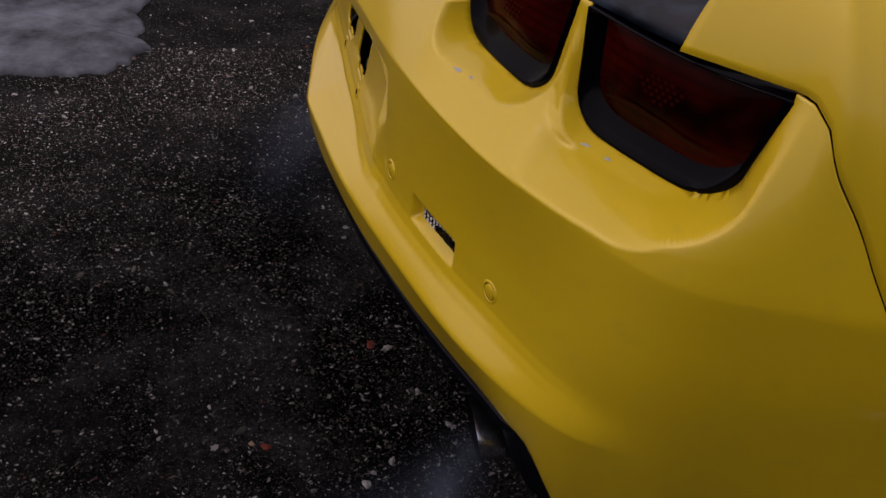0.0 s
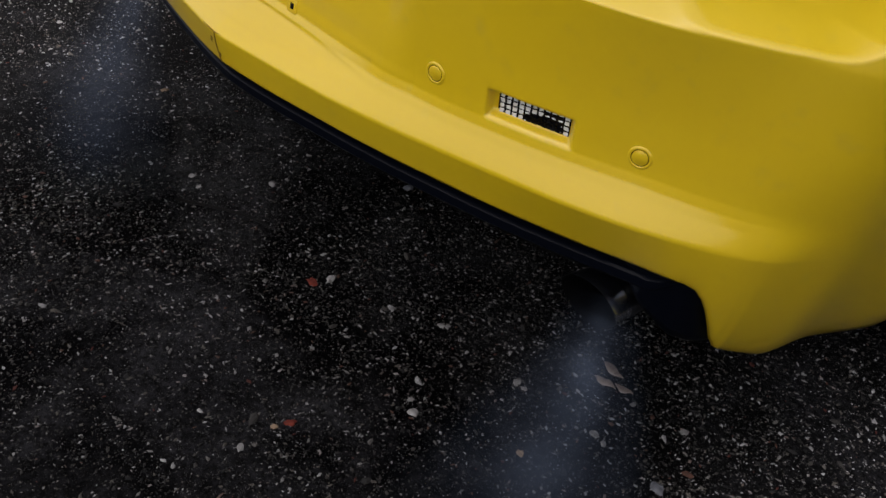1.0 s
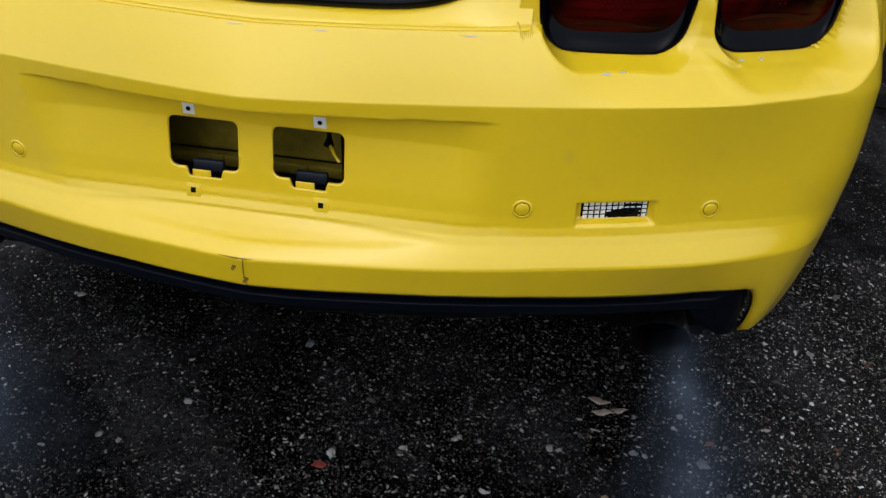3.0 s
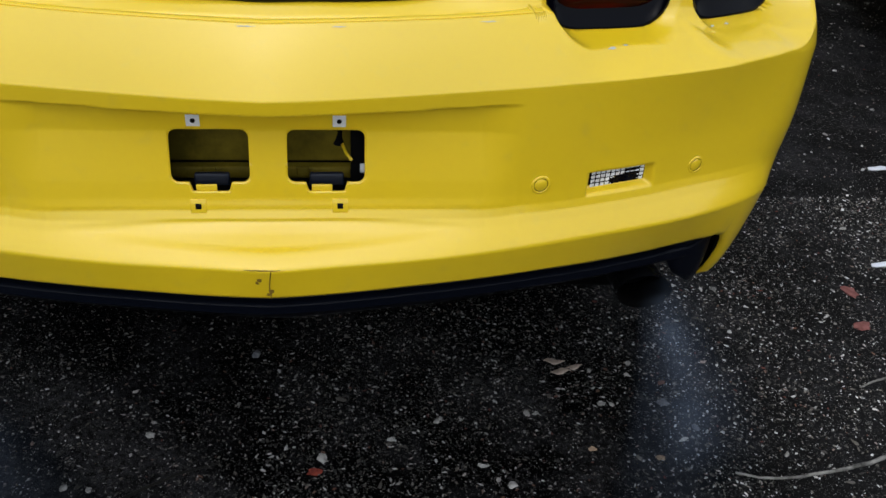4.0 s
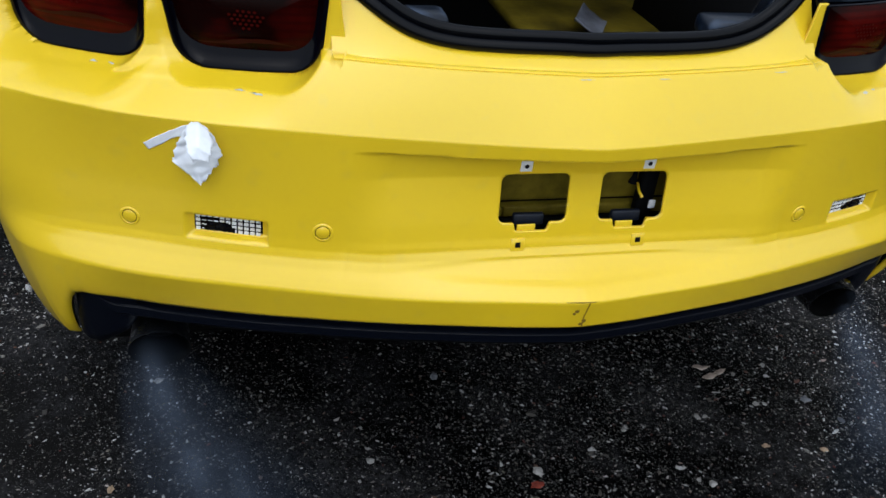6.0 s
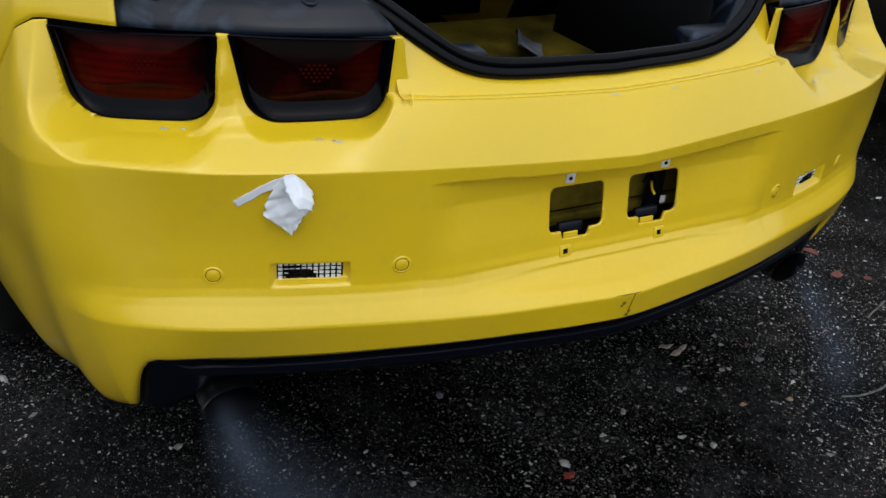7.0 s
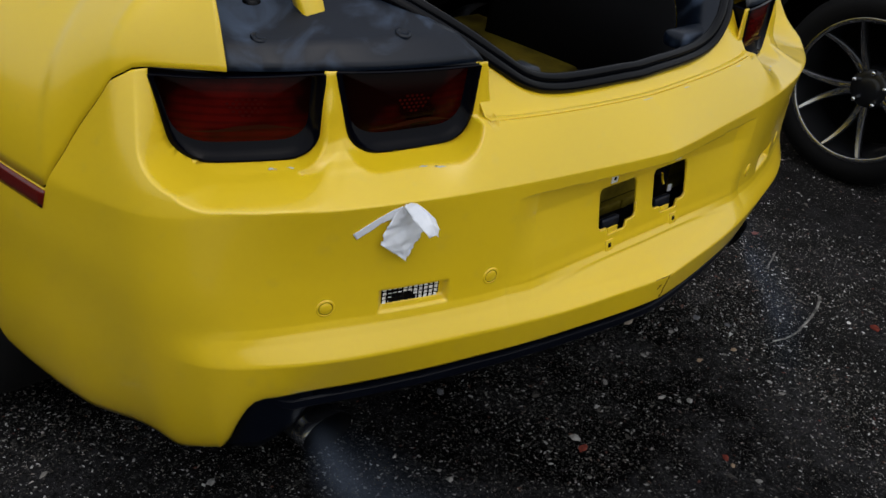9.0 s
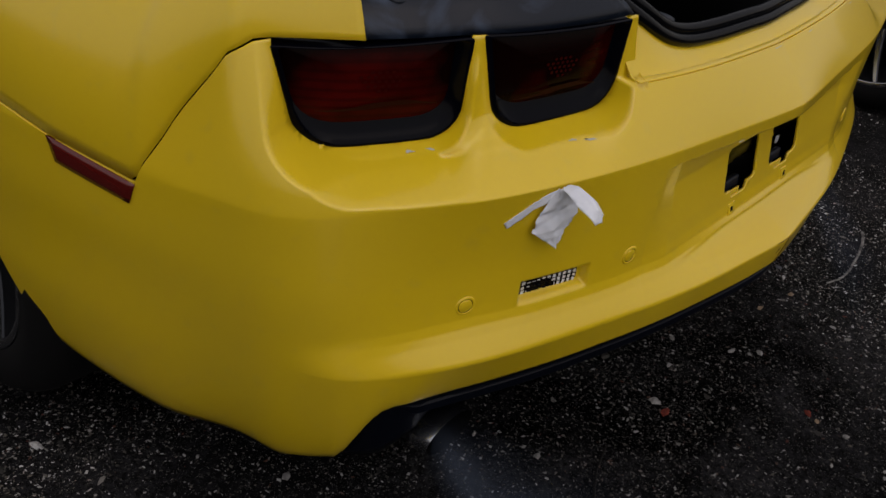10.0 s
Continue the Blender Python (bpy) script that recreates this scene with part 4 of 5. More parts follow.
# ---- fittings on the bumper ----
def build_sensor(bumper, x, z):
    vs, fs = lathe([(0.0, 0.0004), (0.0086, 0.0004), (0.0090, 0.0), (0.0090, -0.003)], 32)
    ob = put("parking_sensor", mesh_of("parking_sensor", vs, fs, PAINT), bumper, "round yellow parking sensor", on_skin(x, z, 0.0010))
    vs, fs = lathe([(0.0097, -0.003), (0.0099, 0.0001), (0.0106, 0.0005), (0.0124, 0.0004), (0.0136, -0.0012)], 32)
    put("ring", mesh_of("ring", vs, fs, PAINT), ob)
    vs, fs = lathe([(0.0086, -0.0004), (0.0102, -0.0004)], 32)
    put("gap", mesh_of("gap", vs, fs, DARK), ob)


for x, z in ((0.352, 0.5575), (0.590, 0.549), (-0.352, 0.5575), (-0.590, 0.549)):
    build_sensor(bumper, x, z)


def build_reverse_lamp(bumper, sign):
    lamp = put("reverse_lamp", None, bumper, "clear ribbed reversing lamp")
    x0, x1, z0, z1 = 0.428, 0.512, 0.5375, 0.5610
    verts, faces, nx, nz = [], [], 46, 16
    for j in range(nz):
        for i in range(nx):
            x, z = x0 + (x1 - x0) * i / (nx - 1), z0 + (z1 - z0) * j / (nz - 1)
            y = 0.1075 + (x - 0.428) * 0.306
            verts.append(Vector((sign * x, y - 0.0012 * random.random() - 0.0008 * (i % 2), z)))
    faces = [(j * nx + i, j * nx + i + 1, (j + 1) * nx + i + 1, (j + 1) * nx + i) for j in range(nz - 1) for i in range(nx - 1)]
    me = mesh_of("lens", verts, faces, CLEAR, smooth=False)
    me.materials.append(BEZEL)
    for poly in me.polygons:
        i, j = poly.index % (nx - 1), poly.index // (nx - 1)
        u, v = i / (nx - 2), j / (nz - 2)
        lit = i % 4 != 3 and j % 4 != 3
        # the bulb holder shows dark through the lower middle of the lens
        if ((u - 0.60) / 0.27) ** 2 + ((v - 0.05) / 0.55) ** 2 < 1 + 0.5 * soft_noise(u * 9, v * 5 + sign, 1.0):
            lit = False
        elif u > 0.62:
            lit = lit and (j % 4 == 1 or u > 0.9)
        poly.material_index = 0 if lit else 1
    put("lens", me, lamp)
    verts = []
    for x, z in ((x0 - 0.003, z0 - 0.002), (x1 + 0.003, z0 - 0.002), (x1 + 0.003, z1 + 0.002), (x0 - 0.003, z1 + 0.002)):
        verts.append(Vector((sign * x, 0.1085 + (x - 0.428) * 0.306, z)))
    put("housing", mesh_of("housing", verts, [(0, 1, 2, 3)], DARK, smooth=False), lamp)


for sign in (1, -1):
    build_reverse_lamp(bumper, sign)

for sign in (1, -1):
    # plate fixings: white clip above, square hole below each opening
    m = on_skin(sign * 0.0885, 0.6475, 0.0)
    clip = part("plate_clip", box_bm(0.0165, 0.016, 0.0024, 0.0006), WHITE, bumper, "white plastic plate clip", m=m)
    vs, fs = lathe([(0.0, 0.0016), (0.0032, 0.0016), (0.0032, 0.0)], 16)
    put("screw_hole", mesh_of("screw_hole", vs, fs, DARK), clip)
    m = on_skin(sign * 0.089, 0.5355, 0.0)
    boss = part("plate_boss", box_bm(0.020, 0.019, 0.0022, 0.0009), PAINT, bumper, m=m)
    part("square_hole", box_bm(0.0075, 0.0075, 0.0026, 0.0), DARK, boss)
    m = on_skin(0.072 if sign > 0 else -0.072, 0.566, -0.016)
    part("plate_bracket", box_bm(0.044, 0.017, 0.010, 0.003), BLACK, bumper, m=m)
    m = on_skin(sign * 0.072 + (-0.006), 0.5585, -0.004)
    part("plate_tab", box_bm(0.026, 0.009, 0.003, 0.001), PAINT, bumper, m=m)


def build_marker(car, sign):
    quad = ((61.3, 0.6535), (69.4, 0.668), (68.8, 0.637), (61.9, 0.6255))
    verts, faces, n, k = [], [], 14, 5
    for j in range(k):
        for i in range(n):
            s, t = i / (n - 1), j / (k - 1)
            top = (quad[0][0] + (quad[1][0] - quad[0][0]) * s, quad[0][1] + (quad[1][1] - quad[0][1]) * s)
            bot = (quad[3][0] + (quad[2][0] - quad[3][0]) * s, quad[3][1] + (quad[2][1] - quad[3][1]) * s)
            p, z = top[0] * (1 - t) + bot[0] * t, top[1] * (1 - t) + bot[1] * t
            v = skin(p, z)
            grow = 1.002 if 0 < i < n - 1 and 0 < j < k - 1 else 1.0005
            verts.append(Vector((sign * v.x * grow, PIVOT - (PIVOT - v.y) * grow, v.z)))
    for j in range(k - 1):
        for i in range(n - 1):
            faces.append((j * n + i, j * n + i + 1, (j + 1) * n + i + 1, (j + 1) * n + i))
    ob = put("side_marker", mesh_of("side_marker", verts, faces, MARKER), car, "dark red side marker lamp")
    thick = ob.modifiers.new("thickness", "SOLIDIFY")
    thick.thickness, thick.offset = 0.003, 0.0


for sign in (1, -1):
    build_marker(car, sign)


# ---- wheels ----
def build_wheel(parent, name, m, label, radius=0.36, rim=0.262, spokes=5):
    """A wheel whose outer face looks along local z."""
    hub = put(name, None, parent, label, m)
    w = 0.125
    vs, fs = lathe([(rim - 0.004, -w), (rim + 0.03, -w - 0.004), (radius - 0.02, -w + 0.01), (radius, -w + 0.05), (radius, w - 0.05), (radius - 0.006, w - 0.028),
                    (radius - 0.022, w - 0.008), (rim + 0.045, w + 0.004), (rim + 0.012, w), (rim - 0.002, w - 0.012)], 72)
    put("tyre", mesh_of("tyre", vs, fs, TYRE), hub)
    vs, fs = lathe([(rim - 0.03, -0.10), (rim - 0.022, 0.04), (rim - 0.012, w - 0.03), (rim - 0.010, w - 0.012), (rim - 0.003, w - 0.004), (rim + 0.004, w - 0.006), (rim + 0.002, w - 0.03)], 72)
    rim_ob = put("rim", mesh_of("rim", vs, fs, RIM), hub)
    vs, fs = lathe([(rim - 0.011, w - 0.0075), (rim - 0.003, w - 0.0025), (rim + 0.003, w - 0.0045)], 72)
    put("rim_edge", mesh_of("rim_edge", vs, fs, RIM_FACE), rim_ob)
    vs, fs = lathe([(0.0, 0.062), (0.035, 0.062), (0.042, 0.055), (0.062, 0.060), (0.070, 0.045), (0.074, 0.0)], 40)
    put("hub_centre", mesh_of("hub_centre", vs, fs, RIM), rim_ob)
    vs, fs = lathe([(0.0, -0.02), (rim - 0.035, -0.02)], 40)
    put("brake_shade", mesh_of("brake_shade", vs, fs, UNDER), hub)
    for k in range(spokes):
        for lean in (-1, 1):
            verts, faces, steps_ = [], [], 9
            for i in range(steps_):
                s = i / (steps_ - 1)
                r = 0.062 + (rim - 0.012 - 0.062) * s
                ang = 2 * math.pi * k / spokes + lean * (0.10 + 0.19 * s**1.2)
                half = 0.0135 - 0.006 * s
                h = 0.062 + (w - 0.012 - 0.062) * s - 0.012 * math.sin(math.pi * s)
                cx, cy, tx_, ty_ = r * math.cos(ang), r * math.sin(ang), -math.sin(ang), math.cos(ang)
                for off, z in ((-half, h - 0.022), (-half, h - 0.003), (-half * 0.6, h), (half * 0.6, h), (half, h - 0.003), (half, h - 0.022)):
                    verts.append((cx + tx_ * off, cy + ty_ * off, z))
            for i in range(steps_ - 1):
                for q in range(6):
                    faces.append((i * 6 + q, i * 6 + (q + 1) % 6, (i + 1) * 6 + (q + 1) % 6, (i + 1) * 6 + q))
            me = mesh_of("spoke", verts, faces, RIM)
            me.materials.append(RIM_FACE)
            for poly in me.polygons:
                if poly.index % 6 == 2 and poly.index // 6 < 8:
                    poly.material_index = 1
            ob = put("spoke", me, rim_ob)
            sharp(ob, 30)
        ang = 2 * math.pi * (k + 0.5) / spokes
        vs, fs = lathe([(0.0, 0.074), (0.007, 0.073), (0.0085, 0.068), (0.0085, 0.05)], 12)
        put("lug_nut", mesh_of("lug_nut", vs, fs, CHROME), rim_ob, m=Matrix.Translation((0.057 * math.cos(ang), 0.057 * math.sin(ang), 0)))
    return hub


for sign in (1, -1):
    build_wheel(car, "wheel", Matrix.Translation((sign * 0.722, 1.03, 0.36)) @ pose(0, 0, 0, 90, 0, sign * 90), "silver alloy wheel with a black tyre")


# ---- the rest of both cars ----
def build_shell(parent, cx, y0, y1, half, axles, paint, label, tail):
    """A body shell: flanks with wheel arches, bonnet, glasshouse and roof."""
    length = y1 - y0
    ys = np.linspace(y0, y1, int(length / 0.045))
    top = line([0, 0.9, 2.0, 3.15, 3.3, 4.2, 4.5, 4.66], [0.98, 1.0, 0.98, 0.99, 0.97, 0.86, 0.76, 0.60]) if tail else line([1.0, 2.0, 3.4, 3.6, 4.4, 4.7, 4.85], [1.0, 0.98, 0.97, 0.95, 0.86, 0.76, 0.58])
    verts, faces = [], []
    for y in ys:
        low = 0.20
        for a in axles:
            if abs(y - a) < 0.40:
                low = max(low, 0.352 + math.sqrt(0.40**2 - (y - a) ** 2))
        h = top(y - y0 if tail else y)
        front = (y1 - y) / 0.9
        w = half * (1 - 0.16 * max(1 - front, 0.0) ** 2)
        if tail:
            w *= 1 - 0.12 * max(1 - (y - y0) / 0.6, 0.0) ** 2
        belt = h - 0.04
        ring = []
        for f in (0.0, 0.15, 0.35, 0.6, 0.82, 1.0):
            z = low + (belt - low) * f
            ring.append((w - 0.13 * abs((z - 0.55) / 0.45) ** 2.2 * w, z))
        ring += [(w * 0.80, h - 0.008), (w * 0.45, h + 0.015), (0.0, h + 0.02)]
        for x, z in ring + [(-x, z) for x, z in ring[-2::-1]]:
            verts.append((cx + x, y, z))
    n = len(verts) // len(ys)
    for i in range(len(ys) - 1):
        faces += [(i * n + k, i * n + k + 1, (i + 1) * n + k + 1, (i + 1) * n + k) for k in range(n - 1)]
    for i, dy in ((len(ys) - 1, 0.05), (0, -0.06)):
        if i or tail:
            c = sum((Vector(v) for v in verts[i * n : (i + 1) * n]), Vector()) / n
            at_ = len(verts)
            for k in range(n):
                v = Vector(verts[i * n + k]).lerp(c, 0.35)
                verts.append((v.x, v.y + dy * 0.8, v.z))
            verts.append((c.x, c.y + dy, c.z))
            for k in range(n):
                q = (k + 1) % n
                faces.append((i * n + k, i * n + q, at_ + q, at_ + k))
                faces.append((at_ + k, at_ + q, at_ + n))
    put("body_shell", mesh_of("body_shell", verts, faces, paint), parent, label)
    # glasshouse and roof
    o = y0 if tail else 0.42
    rows = ((o + 0.85, 1.02, 0.66), (o + 1.45, 1.290, 0.56), (o + 2.0, 1.345, 0.55), (o + 2.5, 1.310, 0.56), (o + 3.15, 0.99, 0.70))
    verts, faces = [], []
    for y, z, w in rows:
        for x, zz in ((0.80, min(z, 0.96)), (w + 0.02, z - 0.05), (w - 0.06, z), (0.0, z + 0.012)):
            verts.append((cx + x * half / 0.93, y, zz))
        for x, zz in ((w - 0.06, z), (w + 0.02, z - 0.05), (0.80, min(z, 0.96))):
            verts.append((cx - x * half / 0.93, y, zz))
    for i in range(len(rows) - 1):
        faces += [(i * 7 + k, i * 7 + k + 1, (i + 1) * 7 + k + 1, (i + 1) * 7 + k) for k in range(6)]
    put("glasshouse", mesh_of("glasshouse", verts, faces, TINT, smooth=False), parent, "dark tinted windows")
    bm = box_bm(1.0, 1.06, 0.02, 0.008, (0, 0, 0), 3)
    bmesh.ops.subdivide_edges(bm, edges=list(bm.edges), cuts=4)
    for v in bm.verts:
        v.co.z -= 0.040 * (v.co.y / 0.53) ** 2 + 0.006 * (v.co.x / 0.5) ** 2
    part("roof", bm, paint, parent, m=Matrix.Translation((cx, o + 1.98, 1.396)))


build_shell(car, 0.0, 1.08, 4.82, 0.915, (1.03, 3.88), PAINT, "yellow painted doors, wings and bonnet", False)
for sign in (1, -1):
    build_wheel(car, "wheel", Matrix.Translation((sign * 0.765, 3.88, 0.36)) @ pose(0, 0, 0, 90, 0, sign * 90), "silver alloy wheel with a black tyre")


# ---- the dark car parked beside ----
def build_dark_car():
    ob = tagged(new("parked_car"), "black car parked beside, its spoked alloy wheel showing", "car")
    wheel_y = 0.49
    build_wheel(ob, "wheel", Matrix.Translation((1.97, wheel_y, 0.326)) @ pose(0, 0, 0, 90, 0, -90) @ pose(0, 0, 0, 0, 0, 52), "dark five-spoke alloy wheel with polished spoke faces", 0.326, 0.238)
    build_shell(ob, 2.80, -0.46, 4.20, 0.915, (wheel_y, wheel_y + 2.72), CAR_BLACK, "glossy black body", True)
    for x, y in ((2.02, wheel_y + 2.72), (3.58, wheel_y), (3.58, wheel_y + 2.72)):
        side = -1 if x < 2.8 else 1
        build_wheel(ob, "wheel", Matrix.Translation((x, y, 0.326)) @ pose(0, 0, 0, 90, 0, side * 90), "dark five-spoke alloy wheel with polished spoke faces", 0.326, 0.238)
    part("underbody", box_bm(1.30, 4.3, 0.16, 0.02, (2.80, 1.85, 0.30)), UNDER, ob)



build_dark_car()


# ---- dirt, chips and the crack on the bumper ----
def build_crack(bumper):
    p = [skin(0.0, 0.481) + Vector((0.002, -0.0006, 0)), skin(0.0, 0.470) + Vector((0.0005, -0.0006, 0)), skin(0.0, 0.455) + Vector((-0.001, -0.0006, 0)), skin(0.0, 0.435) + Vector((0.0006, -0.0006, 0))]
    tube("crack", p, 0.0007, GRIME, bumper, "short dirty crack", sides=6)
    p = [skin_at(x, 0.4815)[0] + Vector((0, -0.0004, 0.0002)) for x in (-0.032, -0.02, -0.008, 0.004, 0.014)]
    tube("crack", p, 0.0007, GRIME, bumper, "short dirty crack", sides=6, taper=lambda t: 0.3 + math.sin(math.pi * min(max(t, 0.02), 0.98)))
    for x, z, r in ((-0.013, 0.466, 0.004), (-0.016, 0.461, 0.003), (0.001, 0.447, 0.0045), (-0.002, 0.441, 0.004)):
        verts = [(0, 0, 0.0006)] + [(r * (0.6 + 0.5 * random.random()) * math.cos(t), r * (0.6 + 0.5 * random.random()) * math.sin(t), 0.0003) for t in np.linspace(0, 2 * math.pi, 9)[:-1]]
        faces = [(0, k, k % 8 + 1) for k in range(1, 9)]
        put("grime_spot", mesh_of("grime_spot", verts, faces, GRIME), bumper, m=on_skin(x, z, 0.0))


build_crack(bumper)


def build_chip(bumper, x, z, w, h):
    """A flake of missing paint."""
    n = 22
    verts = [(0, 0, 0.0008)] + [(w * (0.35 + 0.9 * random.random()) * math.cos(t), h * (0.3 + 0.9 * random.random()) * math.sin(t), 0.0005) for t in np.linspace(0, 2 * math.pi, n + 1)[:-1]]
    faces = [(0, k, k % n + 1) for k in range(1, n + 1)]
    put("paint_chip", mesh_of("paint_chip", verts, faces, CHIP), bumper, "pale chip in the paint", on_skin(x, z, 0.0))


for x, z, w, h in ((0.60, 0.727, 0.007, 0.0022), (0.625, 0.726, 0.005, 0.0025), (0.435, 0.7275, 0.008, 0.0025), (0.455, 0.728, 0.005, 0.002),
                   (-0.60, 0.727, 0.006, 0.0022), (-0.622, 0.726, 0.005, 0.0025), (-0.43, 0.7275, 0.010, 0.0022), (-0.45, 0.728, 0.006, 0.002), (-0.02, 0.7605, 0.014, 0.0008), (0.09, 0.7615, 0.010, 0.0007),
                   (0.27, 0.7665, 0.012, 0.0008)):
    build_chip(bumper, x, z, w, h)


# ---- torn white tape stuck on the bumper ----
def build_tape():
    def sheet(rows, n=9, wobble=0.004):
        """A sheet through rows of corner points, rumpled."""
        verts, faces = [], []
        k = len(rows[0])
        for j in range((len(rows) - 1) * n + 1):
            a = min(j // n, len(rows) - 2)
            f = j / n - a
            f = f * f * (3 - 2 * f) * 0.4 + f * 0.6
            line_ = [Vector(p).lerp(Vector(q), f) for p, q in zip(rows[a], rows[a + 1])]
            for i in range((k - 1) * n + 1):
                b = min(i // n, k - 2)
                v = line_[b].lerp(line_[b + 1], i / n - b)
                edge = (0.0035 if wobble > 0.001 else 0.0012) * soft_noise(i * 0.83, j * 0.77, 1.0) if i in (0, (k - 1) * n) or j in (0, (len(rows) - 1) * n) else 0
                v = v + Vector((edge, -wobble * (0.4 + 0.6 * soft_noise(v.x, v.z, 60.0) + 0.8 * abs(soft_noise(v.z, v.x + v.z, 95.0)) + 0.3 * soft_noise(v.x, v.z, 210.0)), edge))
                v.y = min(v.y, skin_at(v.x, v.z)[0].y - 0.0012)
                verts.append(Vector((-v.x, v.y, v.z)))
        w = (k - 1) * n + 1
        for j in range(len(verts) // w - 1):
            for i in range(w - 1):
                faces.append((j * w + i, j * w + i + 1, (j + 1) * w + i + 1, (j + 1) * w + i))
        return verts, faces

    # x is mirrored: written for the car's other side
    main = sheet([((0.513, 0.110, 0.697), (0.500, 0.106, 0.699), (0.486, 0.104, 0.690)),
                  ((0.527, 0.117, 0.668), (0.502, 0.105, 0.670), (0.474, 0.100, 0.664)),
                  ((0.533, 0.118, 0.645), (0.508, 0.103, 0.644), (0.482, 0.102, 0.645)),
                  ((0.511, 0.108, 0.628), (0.501, 0.103, 0.619), (0.493, 0.104, 0.627))])
    tape = put("torn_tape", mesh_of("torn_tape", *main, PAPER), None)
    tagged(tape, "torn piece of white tape stuck to the yellow bumper", "tape")
    tape.matrix_basis = CAR_POSE
    strip_ = sheet([((0.566, 0.141, 0.662), (0.560, 0.138, 0.653)), ((0.535, 0.121, 0.684), (0.531, 0.119, 0.674)), ((0.509, 0.106, 0.700), (0.506, 0.104, 0.690))], 8, 0.0008)
    put("loose_strip", mesh_of("loose_strip", *strip_, PAPER), tape)
    curl = sheet([((0.511, 0.104, 0.702), (0.501, 0.102, 0.704), (0.490, 0.100, 0.697)), ((0.514, 0.093, 0.701), (0.501, 0.089, 0.708), (0.489, 0.087, 0.698)),
                  ((0.517, 0.079, 0.695), (0.502, 0.072, 0.704), (0.486, 0.073, 0.692)), ((0.515, 0.062, 0.688), (0.503, 0.058, 0.694), (0.488, 0.058, 0.682)),
                  ((0.510, 0.055, 0.679), (0.500, 0.053, 0.680), (0.492, 0.056, 0.674))], 6, 0.0026)
    put("curled_end", mesh_of("curled_end", *curl, PAPER), tape)
    for ob in (tape, *tape.children):
        thick = ob.modifiers.new("thickness", "SOLIDIFY")
        thick.thickness = 0.0005


build_tape()


# ---- loose things on the ground ----
def ball_shape(seed, rough=0.28, subdiv=1):
    bm = bmesh.new()
    bmesh.ops.create_icosphere(bm, subdivisions=subdiv, radius=1.0)
    for v in bm.verts:
        d = v.co.normalized()
        v.co = d * (1 + rough * noise.noise(d * 1.7 + Vector((seed * 7.3, seed * 1.9, 0))) * 1.6)
    return bm


def build_stone(x, y, size, material, label, name="stone", flat=0.55, seed=0, turn=0.0, category="stone", group="loose stones on the asphalt"):
    size *= 0.8
    bm = ball_shape(seed + 1, 0.42, 2)
    bmesh.ops.scale(bm, vec=(size * 0.52, size * 0.36, size * 0.36 * flat), verts=bm.verts)
    m = Matrix.Translation((x, y, ground_height(x, y) + size * 0.36 * flat * 0.6)) @ pose(0, 0, 0, 6 * math.sin(seed), 5 * math.cos(seed), turn)
    ob = part(name, bm, material, None, m=m)
    sharp(ob, 32)
    tagged(ob, label, category, group)


STONES = ((0.367, 0.066, 0.021), (0.254, 0.215, 0.016), (0.418, 0.231, 0.018), (0.268, -0.168, 0.017), (0.560, 0.253, 0.019), (0.640, 0.364, 0.017), (0.262, 0.222, 0.013), (0.58, 0.251, 0.014),
          (-0.591, 0.456, 0.022), (-0.350, 0.092, 0.018), (-0.31, 0.085, 0.014), (0.893, 0.602, 0.019), (0.434, 0.23, 0.014), (0.345, 0.078, 0.013), (0.057, 0.134, 0.027))
for n, (x, y, size) in enumerate(STONES):
    build_stone(x, y, size, PALE_STONE, "small pale grey stone lying on the asphalt", seed=n, turn=n * 47)
for n, (x, y, size) in enumerate(((0.678, 0.256, 0.026), (-0.072, 0.405, 0.024), (0.72, 0.19, 0.02))):
    build_stone(x, y, size, GREY_STONE, "blue-grey stone lying on the asphalt", seed=20 + n, turn=n * 60)
for n, (x, y, size) in enumerate(((0.633, 0.119, 0.020), (-0.663, 0.197, 0.02), (0.518, 0.141, 0.016), (0.264, -0.11, 0.014))):
    build_stone(x, y, size, TAN, "tan coloured stone lying on the asphalt", seed=30 + n, turn=n * 80)
for n, (x, y, size) in enumerate(((0.045, 0.104, 0.026), (0.272, -0.087, 0.020), (1.049, -0.046, 0.034))):
    build_stone(x, y, size, BRICK, "small bright red brick fragment", "brick_fragment", 0.4, 40 + n, n * 40, "brick", "brick fragments")
for n, (x, y, size) in enumerate(((1.172, 0.468, 0.052), (1.203, 0.592, 0.055), (1.24, 0.424, 0.03))):
    build_stone(x, y, size, PINK, "flat pinkish brick fragment", "brick_fragment", 0.25, 50 + n, 30 + n * 70, "brick", "brick fragments")


